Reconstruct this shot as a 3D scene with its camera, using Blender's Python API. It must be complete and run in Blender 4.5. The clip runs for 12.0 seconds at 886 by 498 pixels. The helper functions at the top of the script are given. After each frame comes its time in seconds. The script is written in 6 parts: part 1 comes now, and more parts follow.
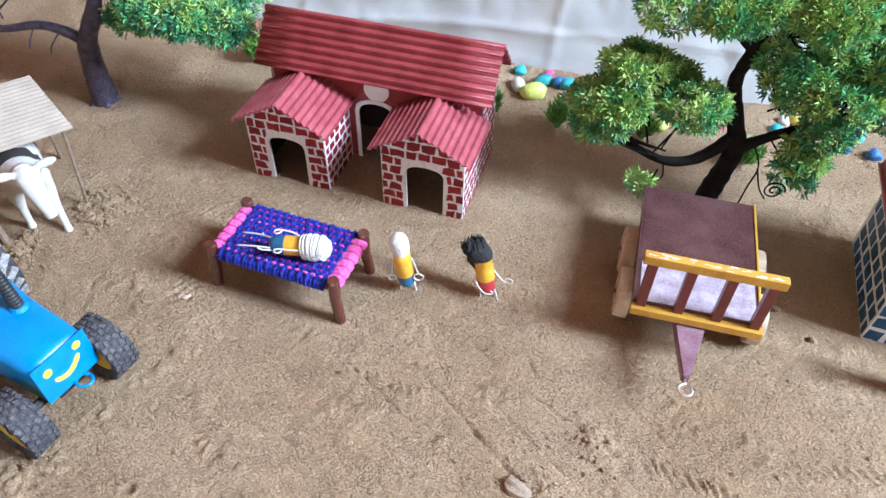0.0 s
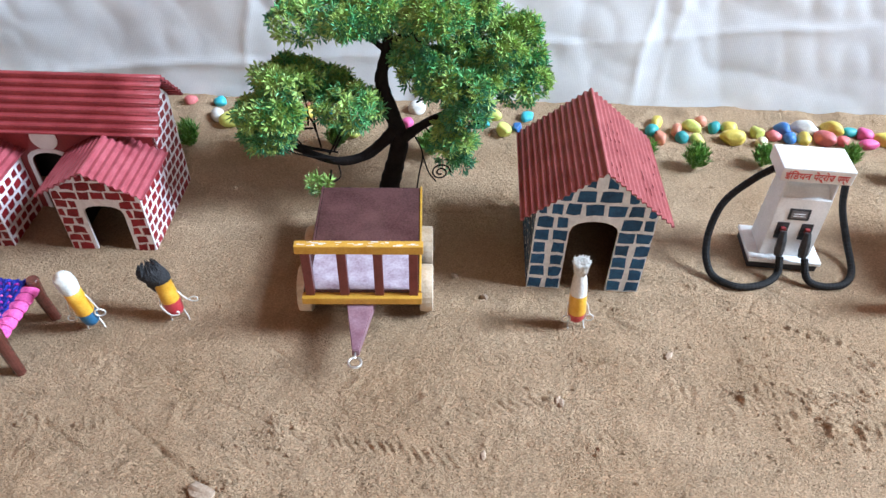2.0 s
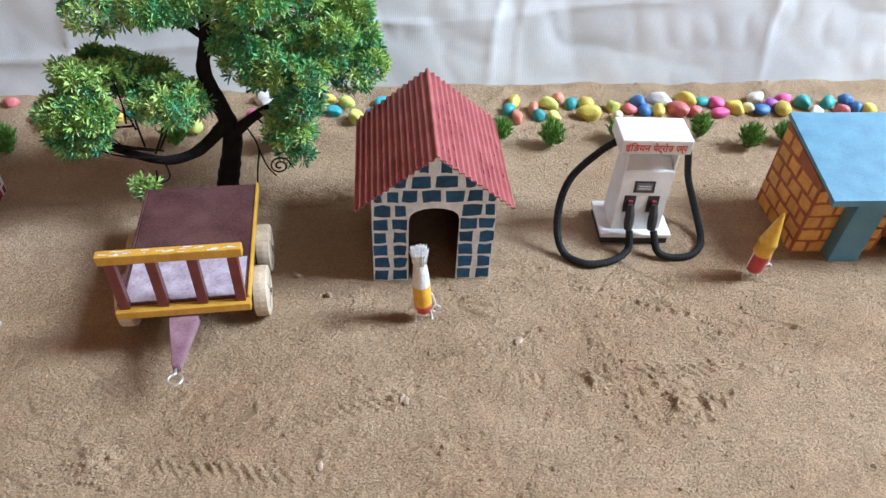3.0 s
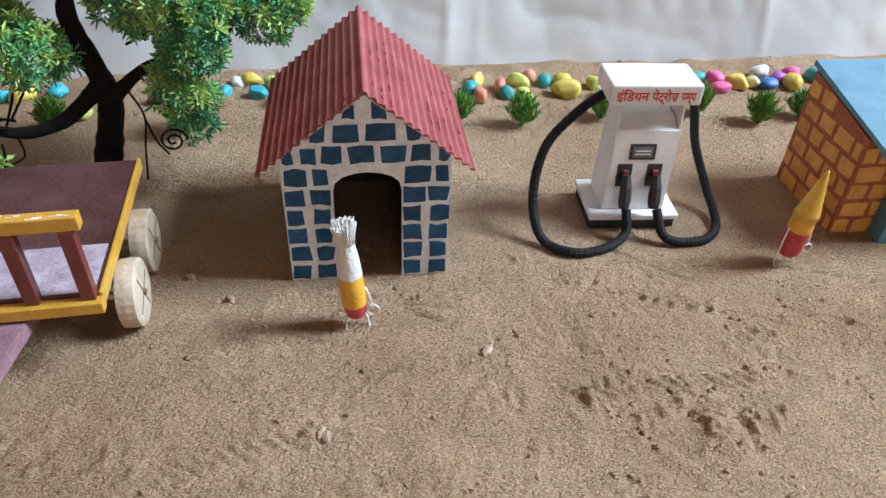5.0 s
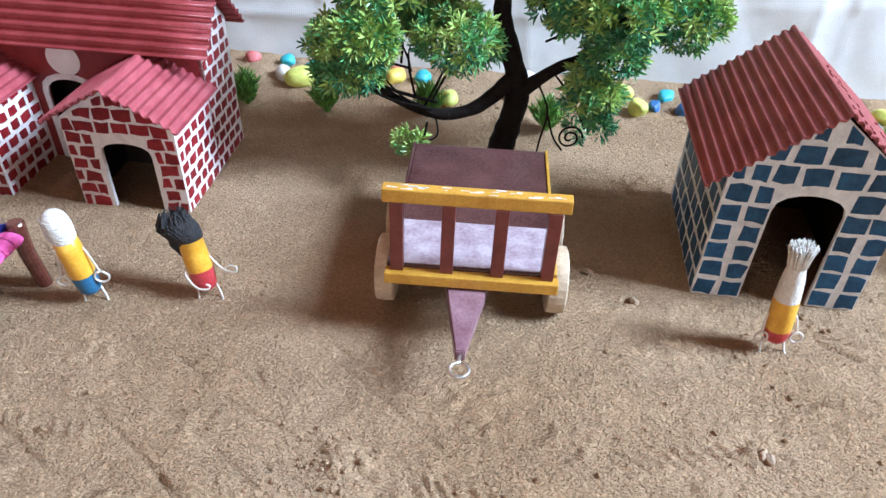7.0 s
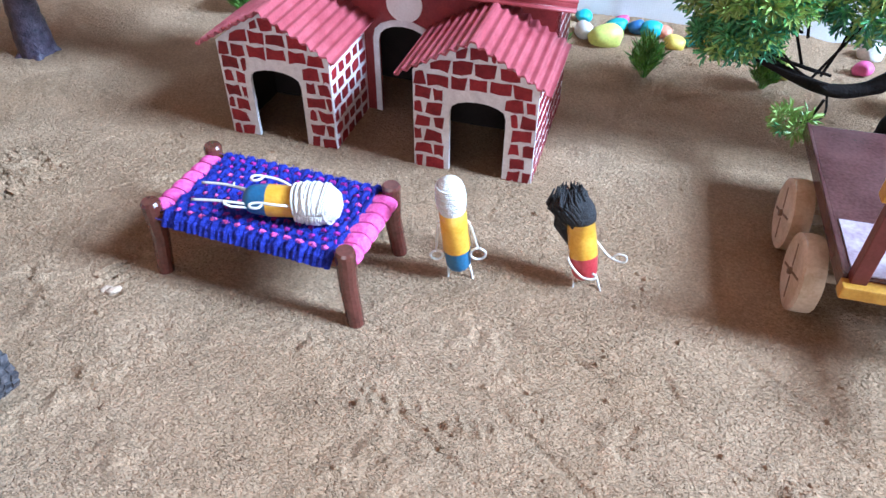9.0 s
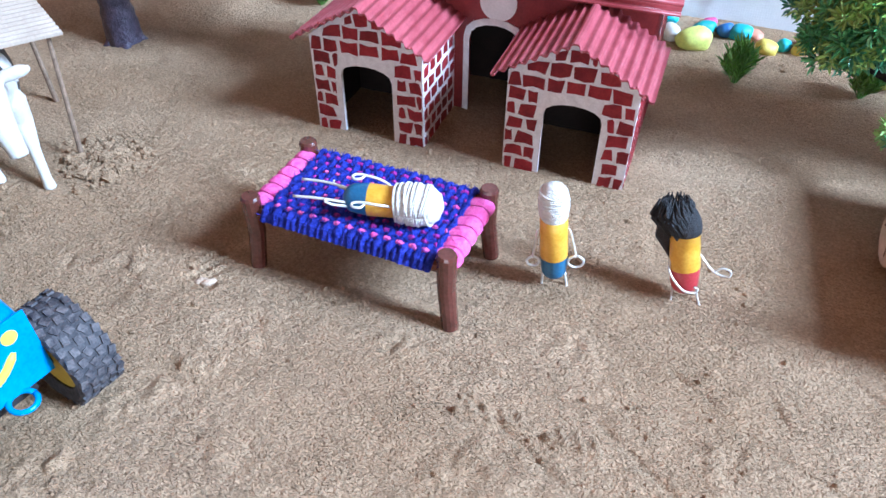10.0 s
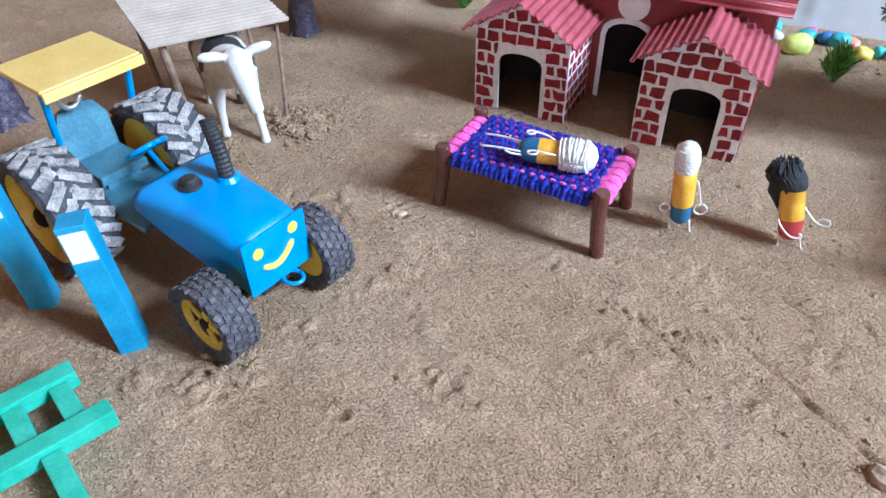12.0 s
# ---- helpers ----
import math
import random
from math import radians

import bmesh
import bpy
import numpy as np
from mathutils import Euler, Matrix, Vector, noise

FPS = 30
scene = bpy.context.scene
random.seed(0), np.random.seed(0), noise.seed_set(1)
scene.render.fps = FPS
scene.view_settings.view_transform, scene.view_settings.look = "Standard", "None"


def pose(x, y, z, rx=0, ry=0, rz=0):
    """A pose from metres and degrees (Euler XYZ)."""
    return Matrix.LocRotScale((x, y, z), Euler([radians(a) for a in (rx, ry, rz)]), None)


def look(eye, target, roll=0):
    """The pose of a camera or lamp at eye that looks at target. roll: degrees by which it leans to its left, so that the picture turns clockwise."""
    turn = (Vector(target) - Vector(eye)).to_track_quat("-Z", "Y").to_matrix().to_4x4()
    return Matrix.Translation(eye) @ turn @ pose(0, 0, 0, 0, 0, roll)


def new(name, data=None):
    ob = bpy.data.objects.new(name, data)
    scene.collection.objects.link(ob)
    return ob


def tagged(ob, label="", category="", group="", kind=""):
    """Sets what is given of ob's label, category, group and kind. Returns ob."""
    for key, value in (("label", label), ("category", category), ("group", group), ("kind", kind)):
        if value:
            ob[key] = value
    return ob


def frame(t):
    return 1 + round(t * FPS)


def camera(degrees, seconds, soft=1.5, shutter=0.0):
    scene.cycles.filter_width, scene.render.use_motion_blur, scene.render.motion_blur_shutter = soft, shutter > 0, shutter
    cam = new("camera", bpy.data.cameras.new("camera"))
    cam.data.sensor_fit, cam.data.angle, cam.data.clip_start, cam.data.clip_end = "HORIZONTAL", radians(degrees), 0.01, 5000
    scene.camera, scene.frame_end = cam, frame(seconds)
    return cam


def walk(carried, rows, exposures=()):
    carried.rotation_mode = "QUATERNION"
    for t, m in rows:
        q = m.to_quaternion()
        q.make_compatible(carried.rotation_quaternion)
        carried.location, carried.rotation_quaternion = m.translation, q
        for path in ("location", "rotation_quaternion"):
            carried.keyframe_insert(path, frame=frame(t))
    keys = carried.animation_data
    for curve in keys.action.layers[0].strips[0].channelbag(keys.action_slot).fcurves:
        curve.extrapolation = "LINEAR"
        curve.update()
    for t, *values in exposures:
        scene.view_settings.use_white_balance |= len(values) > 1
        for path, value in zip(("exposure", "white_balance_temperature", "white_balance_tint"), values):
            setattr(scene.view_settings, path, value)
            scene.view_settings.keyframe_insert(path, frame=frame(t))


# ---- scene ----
cam = camera(64.2, 12.0)
METRES, EYE, TILT, LEAN, TURN = 1.0, 0.465, -40.5, -3.0, 0.0
PATH = [
    (0, (0.1, 0.058, 0.513), (-0.13, 1.424, -0.929), 1.2),
    (0.5, (0.142, 0.053, 0.512), (0.012, 1.458, -0.905), 1.1),
    (1, (0.182, 0.037, 0.514), (0.139, 1.472, -0.879), 1.0),
    (1.5, (0.227, 0.018, 0.515), (0.294, 1.469, -0.86), 1.6),
    (2, (0.268, 0.016, 0.513), (0.437, 1.478, -0.841), 1.6),
    (2.5, (0.307, 0.018, 0.515), (0.568, 1.467, -0.839), 2.2),
    (3, (0.351, 0.032, 0.493), (0.728, 1.44, -0.876), 3.2),
    (3.2, (0.374, 0.037, 0.48), (0.763, 1.457, -0.873), 2.1),
    (4.8, (0.414, 0.104, 0.345), (0.892, 1.59, -0.906), 2.6),
    (5, (0.403, 0.108, 0.34), (0.856, 1.609, -0.902), 2.6),
    (5.5, (0.367, 0.114, 0.335), (0.707, 1.652, -0.898), 2.0),
    (6, (0.327, 0.117, 0.334), (0.586, 1.676, -0.892), 2.7),
    (6.5, (0.276, 0.119, 0.337), (0.41, 1.693, -0.89), 2.2),
    (7, (0.22, 0.125, 0.332), (0.265, 1.702, -0.897), 2.4),
    (7.5, (0.165, 0.133, 0.326), (0.086, 1.691, -0.925), 1.6),
    (7.7, (0.139, 0.138, 0.323), (0.034, 1.692, -0.932), 1.8),
    (9.3, (0.027, 0.177, 0.299), (-0.253, 1.649, -1.026), 0.5),
    (9.5, (0.02, 0.179, 0.3), (-0.276, 1.649, -1.024), 0.7),
    (10, (0.003, 0.173, 0.301), (-0.351, 1.621, -1.033), 0.2),
    (10.5, (-0.003, 0.146, 0.309), (-0.396, 1.591, -1.017), 0.0),
    (11, (-0.006, 0.114, 0.321), (-0.414, 1.562, -0.997), -0.0),
    (11.5, (-0.012, 0.082, 0.329), (-0.469, 1.523, -0.979), -1.0),
    (12, (-0.028, 0.041, 0.333), (-0.554, 1.469, -0.965), -0.9),
]
EXPOSURES = [
    (0.0, 0.52, 5750, 9), (1.0, 0.46, 5800, 9), (2.0, 0.24, 6000, 9), (3.0, 0.04, 6100, 9), (5.0, -0.13, 6200, 10), (5.5, -0.10, 6150, 10), (7.0, 0.36, 5850, 9), (7.7, 0.52, 5700, 9), (9.5, 0.74, 5150, 8), (11.0, 0.44, 5350, 9), (12.0, 0.42, 5450, 10)]
walk(cam, [(t, look(eye, target, roll)) for t, eye, target, roll in PATH], EXPOSURES)

# ---- light ----
world = bpy.data.worlds.new("world")
scene.world = world
world.use_nodes = True
wn = world.node_tree.nodes
sky = wn.new("ShaderNodeTexSky")
sky.sky_type, sky.sun_disc, sky.sun_elevation, sky.sun_rotation = "NISHITA", False, radians(40), radians(100)
wn["Background"].inputs[1].default_value = 0.05
world.node_tree.links.new(sky.outputs[0], wn["Background"].inputs[0])


def window_light(name, eye, target, w, h, power, colour):
    """An area lamp standing for daylight in an unseen opening of the room."""
    lamp = bpy.data.lights.new(name, "AREA")
    lamp.shape, lamp.size, lamp.size_y, lamp.energy, lamp.color = "RECTANGLE", w, h, power, colour
    ob = new(name, lamp)
    ob.matrix_world = look(eye, target)
    return ob


window_light("window_light_east", (3.55, 0.04, 2.62), (0.3, 0.5, 0.0), 1.0, 1.75, 430.0, (0.73, 0.87, 1.0))
# Added fill from an invented south opening, to brighten the house fronts.
window_light("fill_light_south", (0.5, -2.72, 0.72), (0.3, 0.5, 0.1), 1.6, 1.2, 19.0, (1.0, 0.90, 0.80))


# ---- materials ----
def mat(name, dark, light, rough=0.6, scale=60, fine=500, bump=0.3, dist=0.0006, metallic=0.0, spread=0.0, island=0.0, spec=0.5, mid=0.5, coat=0.0):
    """Two colours mixed by a coarse and a fine noise, with relief; spread and island vary the value piece by piece."""
    m = bpy.data.materials.new(name)
    m.use_nodes = True
    n, l = m.node_tree.nodes, m.node_tree.links
    b = n["Principled BSDF"]
    tc = n.new("ShaderNodeTexCoord")
    a, f = n.new("ShaderNodeTexNoise"), n.new("ShaderNodeTexNoise")
    a.inputs["Scale"].default_value, f.inputs["Scale"].default_value = scale, fine
    a.inputs["Detail"].default_value, f.inputs["Detail"].default_value = 4, 3
    for t in (a, f):
        l.new(tc.outputs["Object"], t.inputs["Vector"])
    add = n.new("ShaderNodeMath")
    add.operation = "MULTIPLY_ADD"
    l.new(a.outputs[0], add.inputs[0])
    add.inputs[1].default_value = 1.3
    sub = n.new("ShaderNodeMath")
    sub.operation = "MULTIPLY_ADD"
    l.new(f.outputs[0], sub.inputs[0])
    sub.inputs[1].default_value, sub.inputs[2].default_value = 0.8, -0.55
    l.new(sub.outputs[0], add.inputs[2])
    ramp = n.new("ShaderNodeValToRGB")
    ramp.color_ramp.elements[0].color, ramp.color_ramp.elements[1].color = (*dark, 1), (*light, 1)
    ramp.color_ramp.elements[0].position, ramp.color_ramp.elements[1].position = mid - 0.3, mid + 0.3
    l.new(add.outputs[0], ramp.inputs[0])
    out = ramp.outputs[0]
    for amount, node, socket in ((spread, "ShaderNodeObjectInfo", "Random"), (island, "ShaderNodeNewGeometry", "Random Per Island")):
        if amount:
            src = n.new(node)
            mr = n.new("ShaderNodeMapRange")
            mr.inputs[3].default_value, mr.inputs[4].default_value = 1 - amount, 1 + amount
            l.new(src.outputs[socket], mr.inputs[0])
            hs = n.new("ShaderNodeHueSaturation")
            l.new(mr.outputs[0], hs.inputs["Value"])
            l.new(out, hs.inputs["Color"])
            out = hs.outputs[0]
    l.new(out, b.inputs["Base Color"])
    b.inputs["Roughness"].default_value, b.inputs["Metallic"].default_value = rough, metallic
    b.inputs["Specular IOR Level"].default_value = spec
    b.inputs["Coat Weight"].default_value, b.inputs["Coat Roughness"].default_value = coat, 0.2
    if bump:
        bp = n.new("ShaderNodeBump")
        bp.inputs["Strength"].default_value, bp.inputs["Distance"].default_value = bump, dist
        l.new(add.outputs[0], bp.inputs["Height"])
        l.new(bp.outputs[0], b.inputs["Normal"])
    return m




def sand_material():
    """Tan sand: darker and paler patches, dark and pale grains, rounded lumps that thin out in smooth patches."""
    m = mat("sand", (0.420, 0.276, 0.164), (0.530, 0.372, 0.240), 0.95, 9, 520, 0.4, 0.0006, spec=0.15)
    n, l = m.node_tree.nodes, m.node_tree.links
    b = n["Principled BSDF"]
    tc = n.new("ShaderNodeTexCoord")

    def tex(kind, size):
        t = n.new(kind)
        t.inputs["Scale"].default_value = size
        l.new(tc.outputs["Object"], t.inputs["Vector"])
        return t

    def span(src, a, c, lo, hi):
        r = n.new("ShaderNodeMapRange")
        for k, v in enumerate((a, c, lo, hi)):
            r.inputs[k + 1].default_value = v
        l.new(src, r.inputs[0])
        return r.outputs[0]

    def times(p, q):
        k = n.new("ShaderNodeMath")
        k.operation = "MULTIPLY"
        l.new(p, k.inputs[0])
        l.new(q, k.inputs[1])
        return k.outputs[0]
    streak = n.new("ShaderNodeMapping")
    streak.inputs["Scale"].default_value, streak.inputs["Rotation"].default_value = (0.75, 1.15, 1.0), (0, 0, 0.25)
    l.new(tc.outputs["Object"], streak.inputs["Vector"])
    last = b.inputs["Normal"].links[0].from_socket
    for size, height, patch in ((400, 0.0022, 26), (900, 0.0008, 60)):
        v = tex("ShaderNodeTexNoise", size)
        v.inputs["Detail"].default_value, v.inputs["Roughness"].default_value = 3, 0.6
        l.new(streak.outputs[0], v.inputs["Vector"])
        mask = tex("ShaderNodeTexNoise", patch)
        bp = n.new("ShaderNodeBump")
        bp.inputs["Strength"].default_value, bp.inputs["Distance"].default_value = 1.0, height
        l.new(times(span(v.outputs[0], 0.36, 0.66, 0.0, 1.0), span(mask.outputs[0], 0.36, 0.62, 0.55, 1.0)), bp.inputs["Height"])
        l.new(last, bp.inputs["Normal"])
        last = bp.outputs[0]
    l.new(last, b.inputs["Normal"])
    # single dark and pale grains
    v = tex("ShaderNodeTexVoronoi", 900)
    hs = n.new("ShaderNodeHueSaturation")
    l.new(b.inputs["Base Color"].links[0].from_socket, hs.inputs["Color"])
    sep = n.new("ShaderNodeSeparateColor")
    l.new(v.outputs["Color"], sep.inputs[0])
    l.new(span(sep.outputs[0], 0.0, 1.0, 0.82, 1.18), hs.inputs["Value"])
    l.new(hs.outputs[0], b.inputs["Base Color"])
    return m


SAND = sand_material()


def tarp_material():
    """Grey-white woven plastic sheet: a fine weave of flat tapes."""
    m = mat("tarpaulin", (0.60, 0.61, 0.63), (0.76, 0.77, 0.78), 0.40, 14, 900, 0.2, 0.0004)
    n, l = m.node_tree.nodes, m.node_tree.links
    b = n["Principled BSDF"]
    tc = n.new("ShaderNodeTexCoord")
    last = b.inputs["Normal"].links[0].from_socket
    for axis in ("X", "Z"):
        w = n.new("ShaderNodeTexWave")
        w.bands_direction = axis
        w.inputs["Scale"].default_value, w.inputs["Distortion"].default_value, w.inputs["Detail Scale"].default_value = 140, 2.5, 0.6
        l.new(tc.outputs["Object"], w.inputs["Vector"])
        bp = n.new("ShaderNodeBump")
        bp.inputs["Strength"].default_value, bp.inputs["Distance"].default_value = 0.12, 0.0004
        l.new(w.outputs[1], bp.inputs["Height"])
        l.new(last, bp.inputs["Normal"])
        last = bp.outputs[0]
    l.new(last, b.inputs["Normal"])
    return m


TARP = tarp_material()
# Invented colours of the unseen room, set by the light they bounce.
WARM_BOUNCE = mat("warm_bounce_wash", (0.28, 0.10, 0.04), (0.40, 0.17, 0.07), 0.9, 3, 80, 0.2, 0.002)
UNSEEN_ROOM = mat("unseen_room_brown", (0.13, 0.07, 0.035), (0.20, 0.11, 0.06), 0.9, 3, 80, 0.2, 0.002)
RED_ROOF = mat("red_painted_card", (0.20, 0.025, 0.03), (0.34, 0.06, 0.068), 0.42, 45, 500, 0.25, 0.0005)
PINK_ROOF = mat("pink_red_card", (0.27, 0.045, 0.06), (0.44, 0.105, 0.13), 0.36, 60, 600, 0.3, 0.0005)
BRICK_ROOF = mat("brick_red_card", (0.25, 0.048, 0.05), (0.38, 0.10, 0.10), 0.6, 40, 500, 0.3, 0.0005)
RED_WALL = mat("dark_red_paint", (0.16, 0.012, 0.015), (0.26, 0.03, 0.03), 0.5, 60, 600, 0.3, 0.0004)
BRICK_RED = mat("red_brick_paint", (0.16, 0.006, 0.012), (0.29, 0.022, 0.028), 0.45, 120, 700, 0.4, 0.0004, spread=0.25, spec=0.3)
WHITE_MORTAR = mat("white_mortar_paint", (0.64, 0.60, 0.62), (0.84, 0.81, 0.83), 0.6, 160, 700, 0.6, 0.0006)
GREY_MORTAR = mat("grey_mortar_paint", (0.58, 0.60, 0.63), (0.82, 0.84, 0.87), 0.65, 130, 600, 0.6, 0.0006)
BRICK_BLUE = mat("blue_brick_paint", (0.006, 0.040, 0.10), (0.020, 0.095, 0.20), 0.5, 120, 700, 0.4, 0.0004, spread=0.3, spec=0.3)
BRICK_OCHRE = mat("ochre_brick_paint", (0.52, 0.22, 0.035), (0.68, 0.34, 0.08), 0.55, 100, 600, 0.4, 0.0004, spread=0.12)
RUST_MORTAR = mat("rust_mortar_paint", (0.25, 0.06, 0.02), (0.36, 0.10, 0.04), 0.6, 100, 600, 0.5, 0.0005)
SLATE_BLUE = mat("slate_blue_paint", (0.05, 0.17, 0.26), (0.10, 0.26, 0.36), 0.4, 40, 500, 0.3, 0.0005)
# Near-black for shade painted into doorways and rim hollows, and for hub caps.
SHADE_HUB_BLACK = mat("shade_and_hub_black", (0.010, 0.006, 0.005), (0.022, 0.012, 0.010), 0.9, 60, 500, 0.2)
MAROON = mat("maroon_paint", (0.065, 0.026, 0.026), (0.13, 0.06, 0.058), 0.24, 30, 500, 0.3, 0.0005)
MAUVE = mat("worn_mauve_paint", (0.19, 0.09, 0.12), (0.34, 0.21, 0.25), 0.3, 55, 500, 0.4, 0.0005)
POST_RED = mat("oxide_red_paint", (0.12, 0.025, 0.022), (0.20, 0.05, 0.045), 0.3, 60, 500, 0.4, 0.0005)
LILAC_SHEEN = mat("worn_lilac_sheen", (0.30, 0.22, 0.27), (0.52, 0.45, 0.52), 0.25, 70, 400, 0.4, 0.0005)
YELLOW_WOOD = mat("yellow_ochre_paint", (0.48, 0.24, 0.025), (0.66, 0.38, 0.06), 0.4, 60, 600, 0.4, 0.0006)
RAW_WOOD = mat("raw_wood", (0.46, 0.35, 0.24), (0.66, 0.55, 0.43), 0.75, 80, 500, 0.4, 0.0006, spread=0.1)
STEEL = mat("steel_wire", (0.62, 0.62, 0.62), (0.82, 0.82, 0.8), 0.3, 100, 900, 0.1, metallic=0.85)
WIRE = mat("aluminium_wire", (0.66, 0.64, 0.61), (0.82, 0.80, 0.77), 0.4, 100, 900, 0.1, metallic=0.35)
WHITE_PAINT = mat("white_gloss_paint", (0.66, 0.66, 0.66), (0.82, 0.82, 0.82), 0.4, 45, 500, 0.3, 0.0005)
BLACK_RUBBER = mat("black_rubber", (0.012, 0.012, 0.014), (0.035, 0.033, 0.033), 0.6, 120, 700, 0.5, 0.0006)
BLACK_CARD = mat("black_card", (0.012, 0.012, 0.016), (0.03, 0.03, 0.036), 0.55, 80, 600, 0.3)
HOSE = mat("black_braided_hose", (0.004, 0.004, 0.005), (0.014, 0.013, 0.013), 0.7, 250, 900, 0.7, 0.0008, spec=0.25)
RED_INK = mat("red_ink", (0.5, 0.03, 0.03), (0.65, 0.06, 0.05), 0.5, 200, 900, 0.1)
DISPLAY = mat("grey_display", (0.10, 0.09, 0.09), (0.2, 0.18, 0.18), 0.4, 200, 900, 0.1)
COT_BROWN = mat("glossy_brown_lacquer", (0.065, 0.018, 0.013), (0.13, 0.04, 0.03), 0.22, 60, 500, 0.3, 0.0005, coat=0.4)
YARN_BLUE = mat("royal_blue_yarn", (0.012, 0.02, 0.20), (0.05, 0.06, 0.46), 0.95, 300, 1500, 1.0, 0.0014, spread=0.2, spec=0.1)
YARN_PINK = mat("pink_yarn", (0.62, 0.07, 0.30), (0.85, 0.18, 0.48), 0.9, 300, 1500, 0.8, 0.001, spread=0.1, spec=0.1)
YARN_PURPLE = mat("magenta_yarn", (0.28, 0.02, 0.25), (0.50, 0.06, 0.42), 0.95, 300, 1500, 1.0, 0.001, spread=0.2, spec=0.1)
DOLL_YELLOW = mat("yellow_doll_paint", (0.62, 0.30, 0.02), (0.78, 0.45, 0.06), 0.3, 90, 600, 0.3, 0.0004)
DOLL_BLUE = mat("blue_doll_paint", (0.015, 0.09, 0.20), (0.04, 0.17, 0.32), 0.3, 90, 600, 0.3, 0.0004)
DOLL_RED = mat("red_doll_paint", (0.36, 0.02, 0.03), (0.55, 0.07, 0.08), 0.35, 90, 600, 0.3, 0.0004)
THREAD = mat("white_thread", (0.66, 0.65, 0.62), (0.84, 0.83, 0.80), 0.85, 400, 1600, 0.9, 0.001)
BLACK_YARN = mat("black_yarn", (0.008, 0.008, 0.01), (0.03, 0.03, 0.035), 0.7, 400, 1600, 1.0, 0.001)
GOLD = mat("gold_foil", (0.62, 0.36, 0.03), (0.80, 0.52, 0.10), 0.3, 150, 800, 0.3, metallic=0.3)
BARK = mat("dark_brown_plastic_bark", (0.004, 0.003, 0.003), (0.014, 0.010, 0.009), 0.8, 130, 600, 0.8, 0.0012, spec=0.2)
BARK_PURPLE = mat("purple_black_bark", (0.022, 0.018, 0.035), (0.10, 0.08, 0.12), 0.38, 140, 600, 0.9, 0.0014)
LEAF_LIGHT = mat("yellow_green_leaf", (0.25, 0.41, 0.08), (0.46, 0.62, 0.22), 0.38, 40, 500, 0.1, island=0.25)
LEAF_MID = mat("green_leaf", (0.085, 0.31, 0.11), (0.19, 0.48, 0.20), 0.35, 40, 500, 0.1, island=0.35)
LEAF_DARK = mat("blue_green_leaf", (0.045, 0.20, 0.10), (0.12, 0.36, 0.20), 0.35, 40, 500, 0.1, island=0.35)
NEEDLE = mat("green_needles", (0.05, 0.17, 0.03), (0.21, 0.40, 0.07), 0.45, 60, 500, 0.1, island=0.4)
TRACTOR_BLUE = mat("sky_blue_gloss_paint", (0.004, 0.19, 0.52), (0.015, 0.27, 0.60), 0.36, 30, 500, 0.3, 0.0005, coat=0.1)
SEAT_BLUE = mat("worn_blue_paint", (0.035, 0.12, 0.17), (0.09, 0.23, 0.30), 0.4, 60, 500, 0.4, 0.0005)
CANOPY_YELLOW = mat("pale_yellow_paint", (0.60, 0.41, 0.10), (0.72, 0.53, 0.18), 0.45, 30, 500, 0.3, 0.0005)
RIM_YELLOW = mat("ochre_yellow_plastic", (0.50, 0.34, 0.025), (0.66, 0.46, 0.06), 0.45, 70, 500, 0.3)
TYRE = mat("dusty_tyre_rubber", (0.022, 0.022, 0.028), (0.075, 0.07, 0.078), 0.75, 150, 600, 0.8, 0.001)
DUSTY_TYRE = mat("sandy_tyre_rubber", (0.030, 0.028, 0.036), (0.15, 0.135, 0.14), 0.7, 190, 700, 0.8, 0.001, mid=0.58)
DUST_LUG = mat("sand_crusted_lug", (0.11, 0.105, 0.11), (0.46, 0.43, 0.40), 0.9, 120, 600, 0.9, 0.0012, mid=0.5)
SMILE = mat("bright_yellow_paint", (0.72, 0.50, 0.05), (0.85, 0.64, 0.10), 0.4, 100, 600, 0.2)
CARD = mat("bare_corrugated_card", (0.36, 0.29, 0.23), (0.47, 0.39, 0.32), 0.9, 40, 500, 0.3, 0.0005)
STICK = mat("grey_brown_stick", (0.14, 0.09, 0.06), (0.28, 0.19, 0.13), 0.8, 150, 700, 0.6, 0.0008)
POST_BLUE = mat("bright_blue_post_paint", (0.015, 0.20, 0.38), (0.04, 0.32, 0.52), 0.4, 60, 500, 0.4, 0.0005)
GREEN_PAINT = mat("mint_green_paint", (0.03, 0.33, 0.22), (0.07, 0.46, 0.33), 0.4, 70, 500, 0.4, 0.0006)


